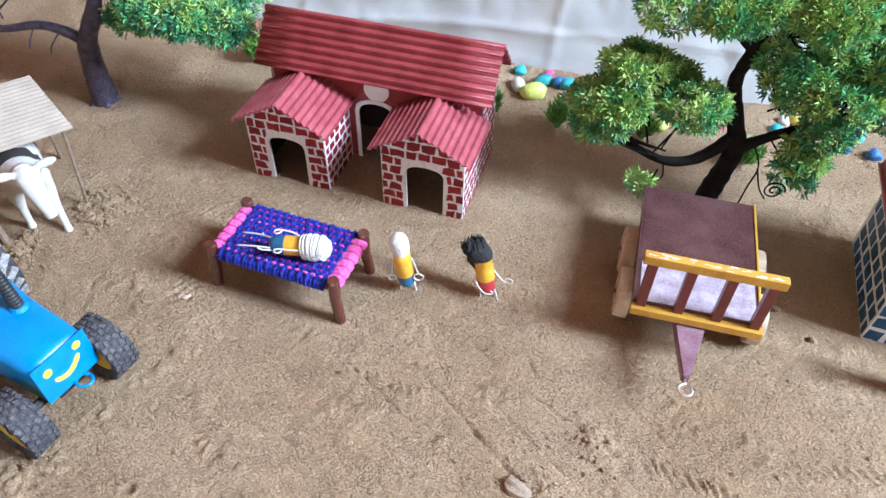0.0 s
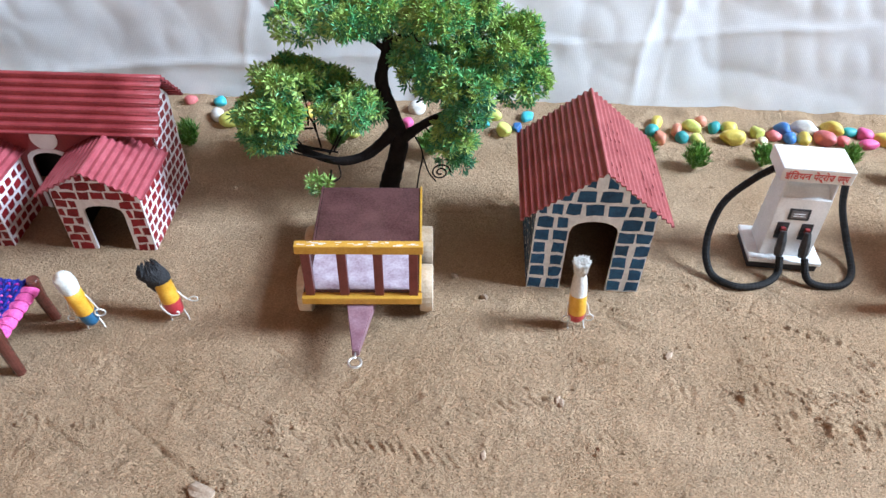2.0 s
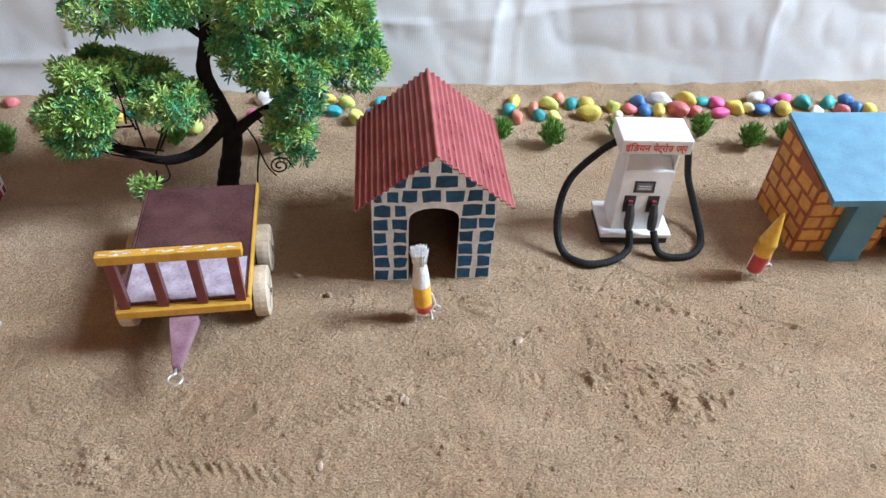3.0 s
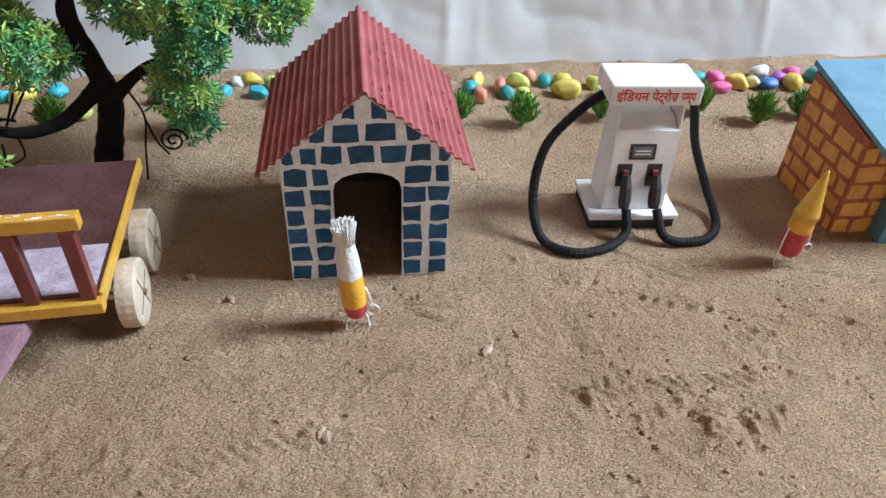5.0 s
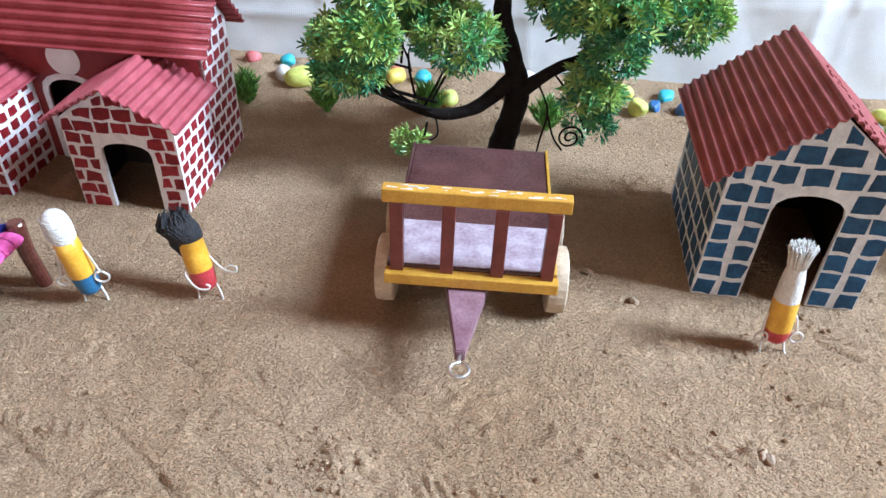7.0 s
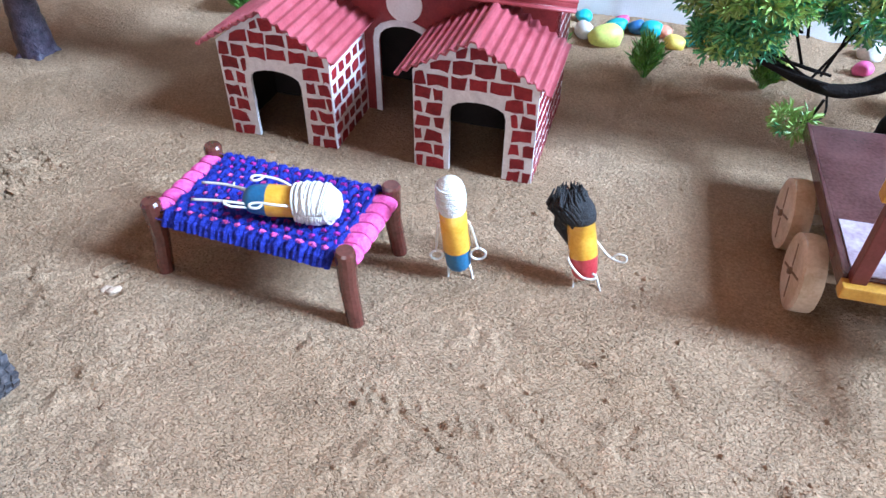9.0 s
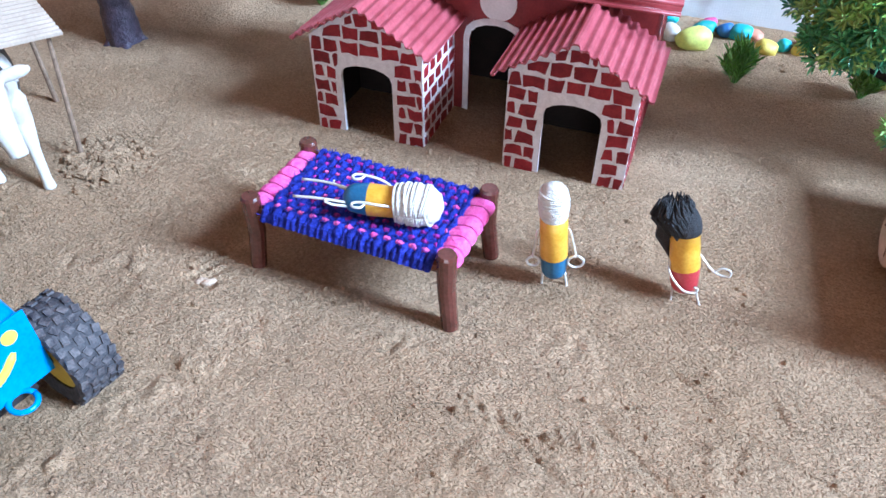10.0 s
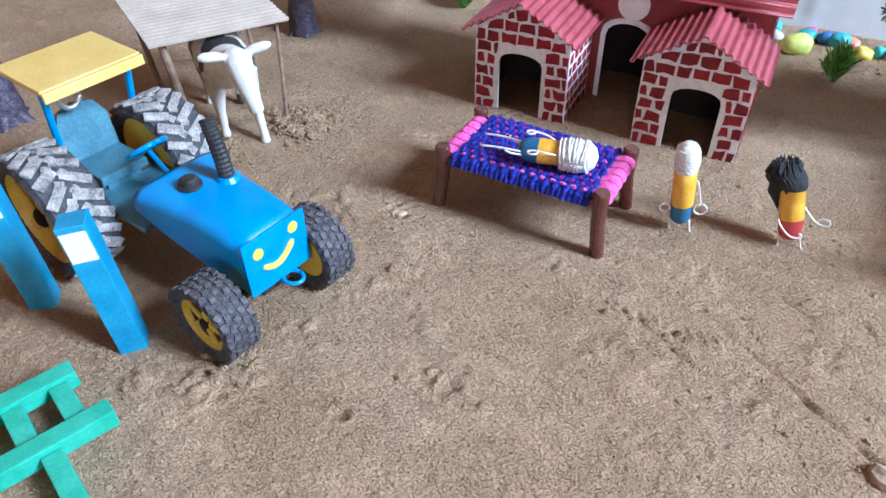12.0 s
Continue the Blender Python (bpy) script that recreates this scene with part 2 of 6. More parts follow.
def cow_material():
    m = mat("cow_hide", (0.54, 0.52, 0.49), (0.66, 0.64, 0.61), 0.45, 60, 500, 0.2)
    n, l = m.node_tree.nodes, m.node_tree.links
    tc, t, r, mix = (n.new(k) for k in ("ShaderNodeTexCoord", "ShaderNodeTexNoise", "ShaderNodeValToRGB", "ShaderNodeMixRGB"))
    t.inputs["Scale"].default_value = 32
    l.new(tc.outputs["Object"], t.inputs["Vector"])
    l.new(t.outputs[0], r.inputs[0])
    r.color_ramp.elements[0].position, r.color_ramp.elements[1].position = 0.49, 0.51
    b = n["Principled BSDF"]
    l.new(b.inputs["Base Color"].links[0].from_socket, mix.inputs[1])
    mix.inputs[2].default_value = (0.035, 0.032, 0.03, 1)
    sep, edge, both = n.new("ShaderNodeSeparateXYZ"), n.new("ShaderNodeMath"), n.new("ShaderNodeMath")
    l.new(tc.outputs["Object"], sep.inputs[0])
    edge.operation, edge.inputs[1].default_value, both.operation = "LESS_THAN", 0.026, "MULTIPLY"
    l.new(sep.outputs[0], edge.inputs[0])
    l.new(edge.outputs[0], both.inputs[0])
    l.new(r.outputs[0], both.inputs[1])
    l.new(both.outputs[0], mix.inputs[0])
    l.new(mix.outputs[0], b.inputs["Base Color"])
    return m


COW = cow_material()


# ---- building helpers ----
def thing(name, m, label, category, group=""):
    ob = new(name)
    ob.empty_display_size = 0.02
    ob.matrix_basis = m
    return tagged(ob, label, category, group)


def part(name, bm, material, parent=None, label="", smooth=False):
    me = bpy.data.meshes.new(name)
    bmesh.ops.recalc_face_normals(bm, faces=bm.faces)
    bm.to_mesh(me)
    bm.free()
    for k in (material if isinstance(material, (list, tuple)) else [material]):
        me.materials.append(k)
    if smooth:
        me.shade_smooth()
    ob = new(name, me)
    ob.parent = parent
    return tagged(ob, label)


def box(x0, x1, y0, y1, z0, z1, bevel=0.0, bm=None, m=None):
    bm = bm or bmesh.new()
    vs = bmesh.ops.create_cube(bm, size=1.0)["verts"]
    bmesh.ops.scale(bm, vec=(x1 - x0, y1 - y0, z1 - z0), verts=vs)
    bmesh.ops.translate(bm, vec=((x0 + x1) / 2, (y0 + y1) / 2, (z0 + z1) / 2), verts=vs)
    if bevel:
        es = list({e for v in vs for e in v.link_edges})
        got = bmesh.ops.bevel(bm, geom=es, offset=bevel, segments=2, affect="EDGES", profile=0.6)
        vs = list({v for f in got["faces"] for v in f.verts} | {v for v in vs if v.is_valid})
    if m is not None:
        bmesh.ops.transform(bm, matrix=m, verts=vs)
    return bm


def tube(points, radii, n=8, bm=None, closed_ends=True, index=0):
    """A round tube through points, with a radius for each."""
    bm = bm or bmesh.new()
    pts = [Vector(p) for p in points]
    if not isinstance(radii, (list, tuple)):
        radii = [radii] * len(pts)
    rings, side = [], None
    for i, p in enumerate(pts):
        d = (pts[min(i + 1, len(pts) - 1)] - pts[max(i - 1, 0)]).normalized()
        if side is None:
            side = d.orthogonal().normalized()
        side = (side - d * side.dot(d)).normalized()
        up = d.cross(side)
        rings.append([bm.verts.new(p + (side * math.cos(a) + up * math.sin(a)) * radii[i]) for a in (2 * math.pi * k / n for k in range(n))])
    for a, b in zip(rings, rings[1:]):
        for k in range(n):
            bm.faces.new((a[k], a[(k + 1) % n], b[(k + 1) % n], b[k])).material_index = index
    if closed_ends:
        bm.faces.new(rings[0][::-1]).material_index = index
        bm.faces.new(rings[-1]).material_index = index
    return bm


def smooth_path(points, steps=6):
    """A Catmull-Rom line through points."""
    p = [Vector(q) for q in points]
    p = [2 * p[0] - p[1]] + p + [2 * p[-1] - p[-2]]
    out = []
    for i in range(1, len(p) - 2):
        for k in range(steps):
            t = k / steps
            a, b, c, d = p[i - 1:i + 3]
            out.append(0.5 * (2 * b + (c - a) * t + (2 * a - 5 * b + 4 * c - d) * t * t + (3 * b - a - 3 * c + d) * t ** 3))
    return out + [p[-2]]


def lathe(profile, n=16, bm=None, m=None, indices=None, caps=True):
    """Rings of (radius, height) round z."""
    bm = bm or bmesh.new()
    rings = []
    for r, z in profile:
        ring = [bm.verts.new((r * math.cos(2 * math.pi * k / n), r * math.sin(2 * math.pi * k / n), z)) for k in range(n)]
        rings.append(ring)
    for i, (a, b) in enumerate(zip(rings, rings[1:])):
        for k in range(n):
            bm.faces.new((a[k], a[(k + 1) % n], b[(k + 1) % n], b[k])).material_index = indices[i] if indices else 0
    if caps:
        bm.faces.new(rings[0][::-1]).material_index = indices[0] if indices else 0
        bm.faces.new(rings[-1]).material_index = indices[-1] if indices else 0
    if m is not None:
        bmesh.ops.transform(bm, matrix=m, verts=[v for r in rings for v in r])
    return bm


def prism(outline, y0, y1, bm=None):
    """An outline in x and z, drawn through from y0 to y1."""
    bm = bm or bmesh.new()
    a = [bm.verts.new((x, y0, z)) for x, z in outline]
    b = [bm.verts.new((x, y1, z)) for x, z in outline]
    bm.faces.new(a)
    bm.faces.new(b[::-1])
    for i in range(len(a)):
        j = (i + 1) % len(a)
        bm.faces.new((a[i], b[i], b[j], a[j]))
    bmesh.ops.triangulate(bm, faces=[f for f in bm.faces if len(f.verts) > 4])
    return bm


def arch(x0, x1, spring, top, n=8):
    """The line of a flat arch from the right foot to the left one."""
    pts = [(x1, 0.0)]
    c, w = (x0 + x1) / 2, (x1 - x0) / 2
    for k in range(n + 1):
        a = math.pi * k / n
        pts.append((c + w * math.cos(a), spring + (top - spring) * math.sin(a) ** 0.8))
    return pts + [(x0, 0.0)]


def arch_wall(u0, u1, top, door, y0, y1, breaks=()):
    """A wall from y0 to y1 whose top follows top(u), built in columns round an arched doorway (its line of points)."""
    us = sorted({round(q, 6) for q in [u0, u1, *breaks, *[p[0] for p in door]]})
    curve = sorted([p for p in door[1:-1]])
    lo, hi = door[-1][0], door[0][0]

    def foot(u):
        for (a, za), (b, zb) in zip(curve, curve[1:]):
            if a - 1e-7 <= u <= b + 1e-7 and b - a > 1e-9:
                return za + (zb - za) * (u - a) / (b - a)
        return 0.0
    bm = bmesh.new()
    for a, b in zip(us, us[1:]):
        opened = a >= lo - 1e-6 and b <= hi + 1e-6
        za, zb = (foot(a), foot(b)) if opened else (0.0, 0.0)
        q = [(a, za), (b, zb), (b, top(b)), (a, top(a))]
        f = [bm.verts.new((x, y0, z)) for x, z in q]
        g = [bm.verts.new((x, y1, z)) for x, z in q]
        bm.faces.new(f)
        bm.faces.new(g[::-1])
        bm.faces.new((f[0], g[0], g[1], f[1]))
        bm.faces.new((f[2], g[2], g[3], f[3]))
        if abs(a - u0) < 1e-6 or abs(a - hi) < 1e-6:
            bm.faces.new((f[0], f[3], g[3], g[0]))
        if abs(b - u1) < 1e-6 or abs(b - lo) < 1e-6:
            bm.faces.new((f[1], g[1], g[2], f[2]))
    bmesh.ops.remove_doubles(bm, verts=bm.verts, dist=1e-6)
    return bm


def ridge_roof(half, eave, ridge, y0, y1, waves, amp, thick=0.0016, x=0.0, per=8, lift=0.0):
    """A corrugated sheet bent over a ridge along y; the flutes run along the ridge."""
    bm = bmesh.new()
    n = waves * per
    top, rnd = [], random.Random(waves)
    slope = math.hypot(half, ridge - eave)
    nx, nz = (ridge - eave) / slope, half / slope
    for side in (-1, 1):
        line = []
        for i in range(n + 1):
            s = i / n
            w = amp * math.sin(2 * math.pi * waves * s + 0.5)
            line.append((x + side * (half * s + nx * w * (1 if s > 0.02 else 0)), ridge - (ridge - eave) * s + nz * w + lift * s * s))
        top.append(line)
    prof = top[0][::-1] + top[1][1:]
    k = 6
    rows = []
    for j in range(k + 1):
        y = y0 + (y1 - y0) * j / k
        jag = 0.0008
        rows.append(([bm.verts.new((px, y + (rnd.uniform(-jag, jag) if j in (0, k) else 0), pz)) for px, pz in prof],
                     [bm.verts.new((px, y, pz - thick)) for px, pz in prof]))
    for (a, b), (c, d) in zip(rows, rows[1:]):
        for i in range(len(prof) - 1):
            bm.faces.new((a[i], a[i + 1], c[i + 1], c[i]))
            bm.faces.new((b[i], d[i], d[i + 1], b[i + 1]))
        bm.faces.new((a[0], c[0], d[0], b[0]))
        bm.faces.new((a[-1], b[-1], d[-1], c[-1]))
    for a, b in (rows[0], rows[-1]):
        for i in range(len(prof) - 1):
            bm.faces.new((a[i], b[i], b[i + 1], a[i + 1]))
    return bm


def bricks(parent, material, inside, span, rows, course, length, gap, place, seed=0, uneven=0.0009, proud=0.0005, name="brick", paired=0, crown=None):
    """Hand-painted bricks, one plate each, in courses wherever inside(u, z) holds; in the lowest
    paired courses two bricks share each run. place(u, z, out) gives the point."""
    rnd = random.Random(seed)
    step = 0.0008
    for r in range(rows):
        z0, z1 = r * course + gap / 2, (r + 1) * course - gap / 2
        runs, start, u = [], None, span[0]
        while u <= span[1] + step:
            ok = u <= span[1] and inside(u, z0) and (inside(u, z1) or (crown is not None and z1 > crown(u) > z0 + 0.0035))
            if ok and start is None:
                start = u
            if not ok and start is not None:
                runs.append((start, u - step))
                start = None
            u += step
        for a, b in runs:
            u = a + (gap * 0.3 if r % 2 else -length * 0.45)
            while u < b:
                w = length * rnd.uniform(0.8, 1.15)
                p, q = max(u, a + gap * 0.2), min(u + w, b - gap * 0.2)
                if r < paired:
                    half = (b - a) * (0.5 + rnd.uniform(-0.05, 0.05)) - gap * 0.6
                    p, q, w = (a, a + half, 0.0) if u < a + gap else (b - half, b, b - a)
                    u = max(u, a + gap)
                u += w + gap
                if q - p < length * 0.22:
                    continue
                e = uneven
                cs = [(p + rnd.uniform(-e, e), z0 + rnd.uniform(-e, e)), ((p + q) / 2, z0 + rnd.uniform(-e, e)), (q + rnd.uniform(-e, e), z0 + rnd.uniform(-e, e)),
                      (q + rnd.uniform(-e, e), z1 + rnd.uniform(-e, e)), ((p + q) / 2, z1 + rnd.uniform(-e, e)), (p + rnd.uniform(-e, e), z1 + rnd.uniform(-e, e))]
                if crown is not None:
                    cs = [(x, min(z, crown(x))) for x, z in cs]
                bm = bmesh.new()
                lo = [bm.verts.new(place(x, z, -0.0003)) for x, z in cs]
                hi = [bm.verts.new(place(x, z, proud)) for x, z in cs]
                bm.faces.new(hi)
                bm.faces.new(lo[::-1])
                for i in range(6):
                    bm.faces.new((lo[i], lo[(i + 1) % 6], hi[(i + 1) % 6], hi[i]))
                part(name, bm, material, parent)


def frame_at(x, y, degrees, z=0.0):
    return pose(x, y, z, 0, 0, degrees)


# ---- ground ----
def value_noise(x, y, size, seed):
    """Smooth noise from -1 to 1 with bumps of that size."""
    rnd = np.random.RandomState(seed)
    g = rnd.uniform(-1, 1, (256, 256))
    u, v = x / size + 500.0, y / size + 500.0
    i, j = np.floor(u).astype(int), np.floor(v).astype(int)
    fu, fv = u - i, v - j
    fu, fv = fu * fu * (3 - 2 * fu), fv * fv * (3 - 2 * fv)
    i, j = i % 256, j % 256
    i1, j1 = (i + 1) % 256, (j + 1) % 256
    return (g[i, j] * (1 - fu) + g[i1, j] * fu) * (1 - fv) + (g[i, j1] * (1 - fu) + g[i1, j1] * fu) * fv


def tarp_line(x):
    return 0.905 - 0.118 * (x + 0.065)


def crumbs(xs, ys, z):
    """Loose grains and small clods of sand lying on the ground."""
    rnd = np.random.RandomState(77)
    t = (1 + 5 ** 0.5) / 2
    base = np.array([(-1, t, 0), (1, t, 0), (-1, -t, 0), (1, -t, 0), (0, -1, t), (0, 1, t), (0, -1, -t), (0, 1, -t), (t, 0, -1), (t, 0, 1), (-t, 0, -1), (-t, 0, 1)]) / 1.9
    tris = [(0, 11, 5), (0, 5, 1), (0, 1, 7), (0, 7, 10), (0, 10, 11), (1, 5, 9), (5, 11, 4), (11, 10, 2), (10, 7, 6), (7, 1, 8), (3, 9, 4), (3, 4, 2), (3, 2, 6), (3, 6, 8), (3, 8, 9), (4, 9, 5), (2, 4, 11), (6, 2, 10), (8, 6, 7), (9, 8, 1)]
    heaps = [(-0.345, 0.533, 0.014), (-0.395, 0.458, 0.012), (0.135, 0.303, 0.02), (0.172, 0.357, 0.012), (0.60, 0.36, 0.03), (-0.24, 0.262, 0.025), (0.64, 0.335, 0.04), (-0.29, 0.235, 0.02), (0.24, 0.33, 0.05), (-0.22, 0.44, 0.05), (0.45, 0.36, 0.07), (0.72, 0.42, 0.06), (0.06, 0.36, 0.06), (0.4, 0.80, 0.06)]
    v, f = [], []
    for k in range(5400):
        if k % 3 == 0:
            cx, cy, s = heaps[rnd.randint(len(heaps)) if rnd.rand() < 0.8 else rnd.randint(2)]
            px, py = rnd.normal(cx, s), rnd.normal(cy, s)
        else:
            px, py = rnd.uniform(-0.8, 1.1), rnd.uniform(0.12, 0.84)
        i, j = np.clip(np.searchsorted(xs, px), 0, len(xs) - 1), np.clip(np.searchsorted(ys, py), 0, len(ys) - 1)
        r = (0.0005 + 0.0017 * rnd.rand() ** 4) * (2.8 if k % 3 == 0 and (cx, cy) in ((-0.345, 0.533), (-0.395, 0.458)) else 1.0)
        q = base * r * rnd.uniform(0.6, 1.3, (12, 3))
        a = rnd.uniform(0, 6.28)
        q = np.stack([q[:, 0] * math.cos(a) - q[:, 1] * math.sin(a), q[:, 0] * math.sin(a) + q[:, 1] * math.cos(a), q[:, 2] * 0.8], -1)
        n = len(v) 
        v.extend((q + (px, py, z[i, j] + r * 0.25)).tolist())
        f.extend([(n + b, n + c, n + d) for b, c, d in tris])
    me = bpy.data.meshes.new("sand_crumbs")
    me.from_pydata(v, [], f)
    me.materials.append(SAND)
    tagged(new("sand_crumbs", me), "loose crumbs of tan sand on the ground", "sand", kind="stuff")


def build_ground():
    xs = np.concatenate([np.arange(-2.4, -1.0, 0.05), np.arange(-1.0, -0.62, 0.004), np.arange(-0.62, 1.0, 0.00165), np.arange(1.0, 1.25, 0.004), np.arange(1.25, 3.80, 0.05)])
    ys = np.concatenate([np.arange(-2.9, 0.10, 0.06), np.arange(0.10, 0.80, 0.00165), np.arange(0.80, 0.95, 0.003), np.arange(0.95, 1.2, 0.05)])
    x, y = np.meshgrid(xs, ys, indexing="ij")
    z = 0.0012 * value_noise(x, y, 0.22, 1) + 0.00025 * value_noise(x, y, 0.055, 2)
    rough = np.clip(0.8 + 0.5 * value_noise(x, y, 0.11, 9), 0.4, 1.3)
    lumps = np.clip(value_noise(x * 0.9 + y * 0.4, (y * 0.9 - x * 0.4) * 1.5, 0.0062, 5) + 0.1, 0, 1)
    z += 0.0002 * value_noise(x, y, 0.017, 3) + rough * (0.0008 * lumps + 0.0003 * value_noise(x, y, 0.0042, 7))
    # trampled patches, broken into clods
    for cx, cy, r, h in ((0.619, 0.322, 0.028, 1.0), (0.655, 0.312, 0.022, 0.8), (0.679, 0.318, 0.014, 0.8), (0.573, 0.350, 0.014, 1.0), (0.545, 0.325, 0.016, 0.7), (-0.184, 0.366, 0.022, 0.9), (-0.204, 0.345, 0.018, 0.8), (-0.131, 0.289, 0.018, 0.8),
                        (-0.103, 0.287, 0.014, 1.0), (-0.215, 0.299, 0.018, 0.8), (-0.25, 0.243, 0.022, 1.0), (-0.08, 0.415, 0.014, 0.9), (-0.265, 0.443, 0.02, 0.8), (0.178, 0.356, 0.017, 0.9), (0.34, 0.322, 0.016, 0.8), (0.41, 0.37, 0.014, 0.8), (0.40, 0.64, 0.04, 0.7), (0.06, 0.335, 0.018, 0.6), (0.25, 0.40, 0.03, 0.5), (0.30, 0.375, 0.02, 0.6), (0.47, 0.40, 0.03, 0.4), (0.52, 0.365, 0.02, 0.6), (0.70, 0.36, 0.03, 0.5), (-0.02, 0.345, 0.03, 0.4), (-0.15, 0.33, 0.02, 0.5),
                        (0.10, 0.38, 0.02, 0.5), (0.38, 0.335, 0.02, 0.6), (0.44, 0.325, 0.02, 0.6), (0.60, 0.40, 0.02, 0.5), (-0.17, 0.40, 0.025, 0.5), (0.74, 0.335, 0.025, 0.6), (0.02, 0.43, 0.025, 0.35)):
        d = ((x - cx) ** 2 + ((y - cy) * 1.2) ** 2) / (r * r)
        near = np.exp(-d * d)
        z += h * near * 0.0040 * np.clip(value_noise(x, y, 0.0078, 51) + 0.55 * value_noise(x, y, 0.0041, 52), -0.12, 1)
    # small pits left by feet, each with a crumbled rim
    for cx, cy, r in ((0.573, 0.495, 0.0040), (0.582, 0.494, 0.0032), (0.592, 0.487, 0.0026), (0.605, 0.461, 0.0034), (0.612, 0.459, 0.0030), (0.630, 0.446, 0.0036), (0.638, 0.440, 0.0030), (0.653, 0.433, 0.0036), (0.660, 0.428, 0.0034), (0.667, 0.422, 0.0044),
                      (0.680, 0.417, 0.0034), (0.693, 0.411, 0.0042), (0.700, 0.407, 0.0034), (0.710, 0.384, 0.0048), (0.722, 0.378, 0.0036), (0.740, 0.392, 0.003), (0.668, 0.318, 0.0036), (0.678, 0.319, 0.0036), (0.688, 0.320, 0.0036), (0.363, 0.497, 0.0040),
                      (0.337, 0.527, 0.0036), (-0.169, 0.251, 0.0052), (-0.206, 0.433, 0.0048), (0.785, 0.376, 0.004)):
        dx, dy = x - cx + 0.0012 * value_noise(x, y, 0.004, 61), (y - cy) * 1.25
        d = (dx * dx + dy * dy) / (r * r)
        z += 0.55 * r * (0.45 * np.exp(-1.6 * (np.sqrt(d) - 1.35) ** 2 * 3) - np.exp(-d * d * 0.8))
    # heaped sand under the stones
    back = y - (tarp_line(x) - 0.075)
    z += 0.007 * np.clip((back + 0.035) / 0.05, 0, 1) * (0.75 + 0.45 * value_noise(x, y, 0.03, 6))
    rnd = np.random.RandomState(4)
    # prints and small pits
    for _ in range(150):
        cx, cy = rnd.uniform(-0.7, 1.0), rnd.uniform(0.2, 0.72)
        a, r = rnd.uniform(0, 3.1), rnd.uniform(0.003, 0.0085)
        dx, dy = (x - cx), (y - cy)
        p, q = (dx * math.cos(a) + dy * math.sin(a)) / (1.7 * r), (dy * math.cos(a) - dx * math.sin(a)) / r
        d = p * p + q * q
        z += rnd.uniform(0.3, 1.0) * 0.0010 * (np.exp(-0.5 * (d - 2.2) ** 2) * 0.5 - np.exp(-d))

    def along(p0, p1):
        dx, dy = p1[0] - p0[0], p1[1] - p0[1]
        n = math.hypot(dx, dy)
        s = ((x - p0[0]) * dx + (y - p0[1]) * dy) / n
        return s, ((y - p0[1]) * dx - (x - p0[0]) * dy) / n, n
    # tyre prints: slanting bars in a shallow band
    for p0, p1, half in (((0.205, 0.348), (0.338, 0.311), 0.0075), ((0.56, 0.36), (0.70, 0.345), 0.009), ((-0.21, 0.43), (-0.23, 0.56), 0.012), ((0.30, 0.36), (0.42, 0.37), 0.008)):
        s, w, n = along(p0, p1)
        m = np.clip((half - np.abs(w)) / 0.003, 0, 1) * np.clip(s / 0.01, 0, 1) * np.clip((n - s) / 0.01, 0, 1)
        z += m * (0.0014 * (0.7 + 0.7 * value_noise(x, y, 0.012, 17)) * np.sin(2 * np.pi * (s + 0.9 * w + 0.002 * value_noise(x, y, 0.01, 18)) / 0.0095) - 0.0003)
    # a chain of forked prints
    for p0, p1 in (((-0.043, 0.3805), (-0.005, 0.379)), ((0.004, 0.376), (0.033, 0.3715))):
        s, w, n = along(p0, p1)
        m = np.clip(s / 0.002, 0, 1) * np.clip((n - s) / 0.002, 0, 1)
        z += 0.0030 * m * np.exp(-(w / 0.0018) ** 2)
        z += 0.0032 * m * np.clip((0.0062 - np.abs(w - 0.003)) / 0.002, 0, 1) * np.clip(np.sin(2 * np.pi * (s + 0.6 * w) / 0.0088) - 0.45, 0, 1)
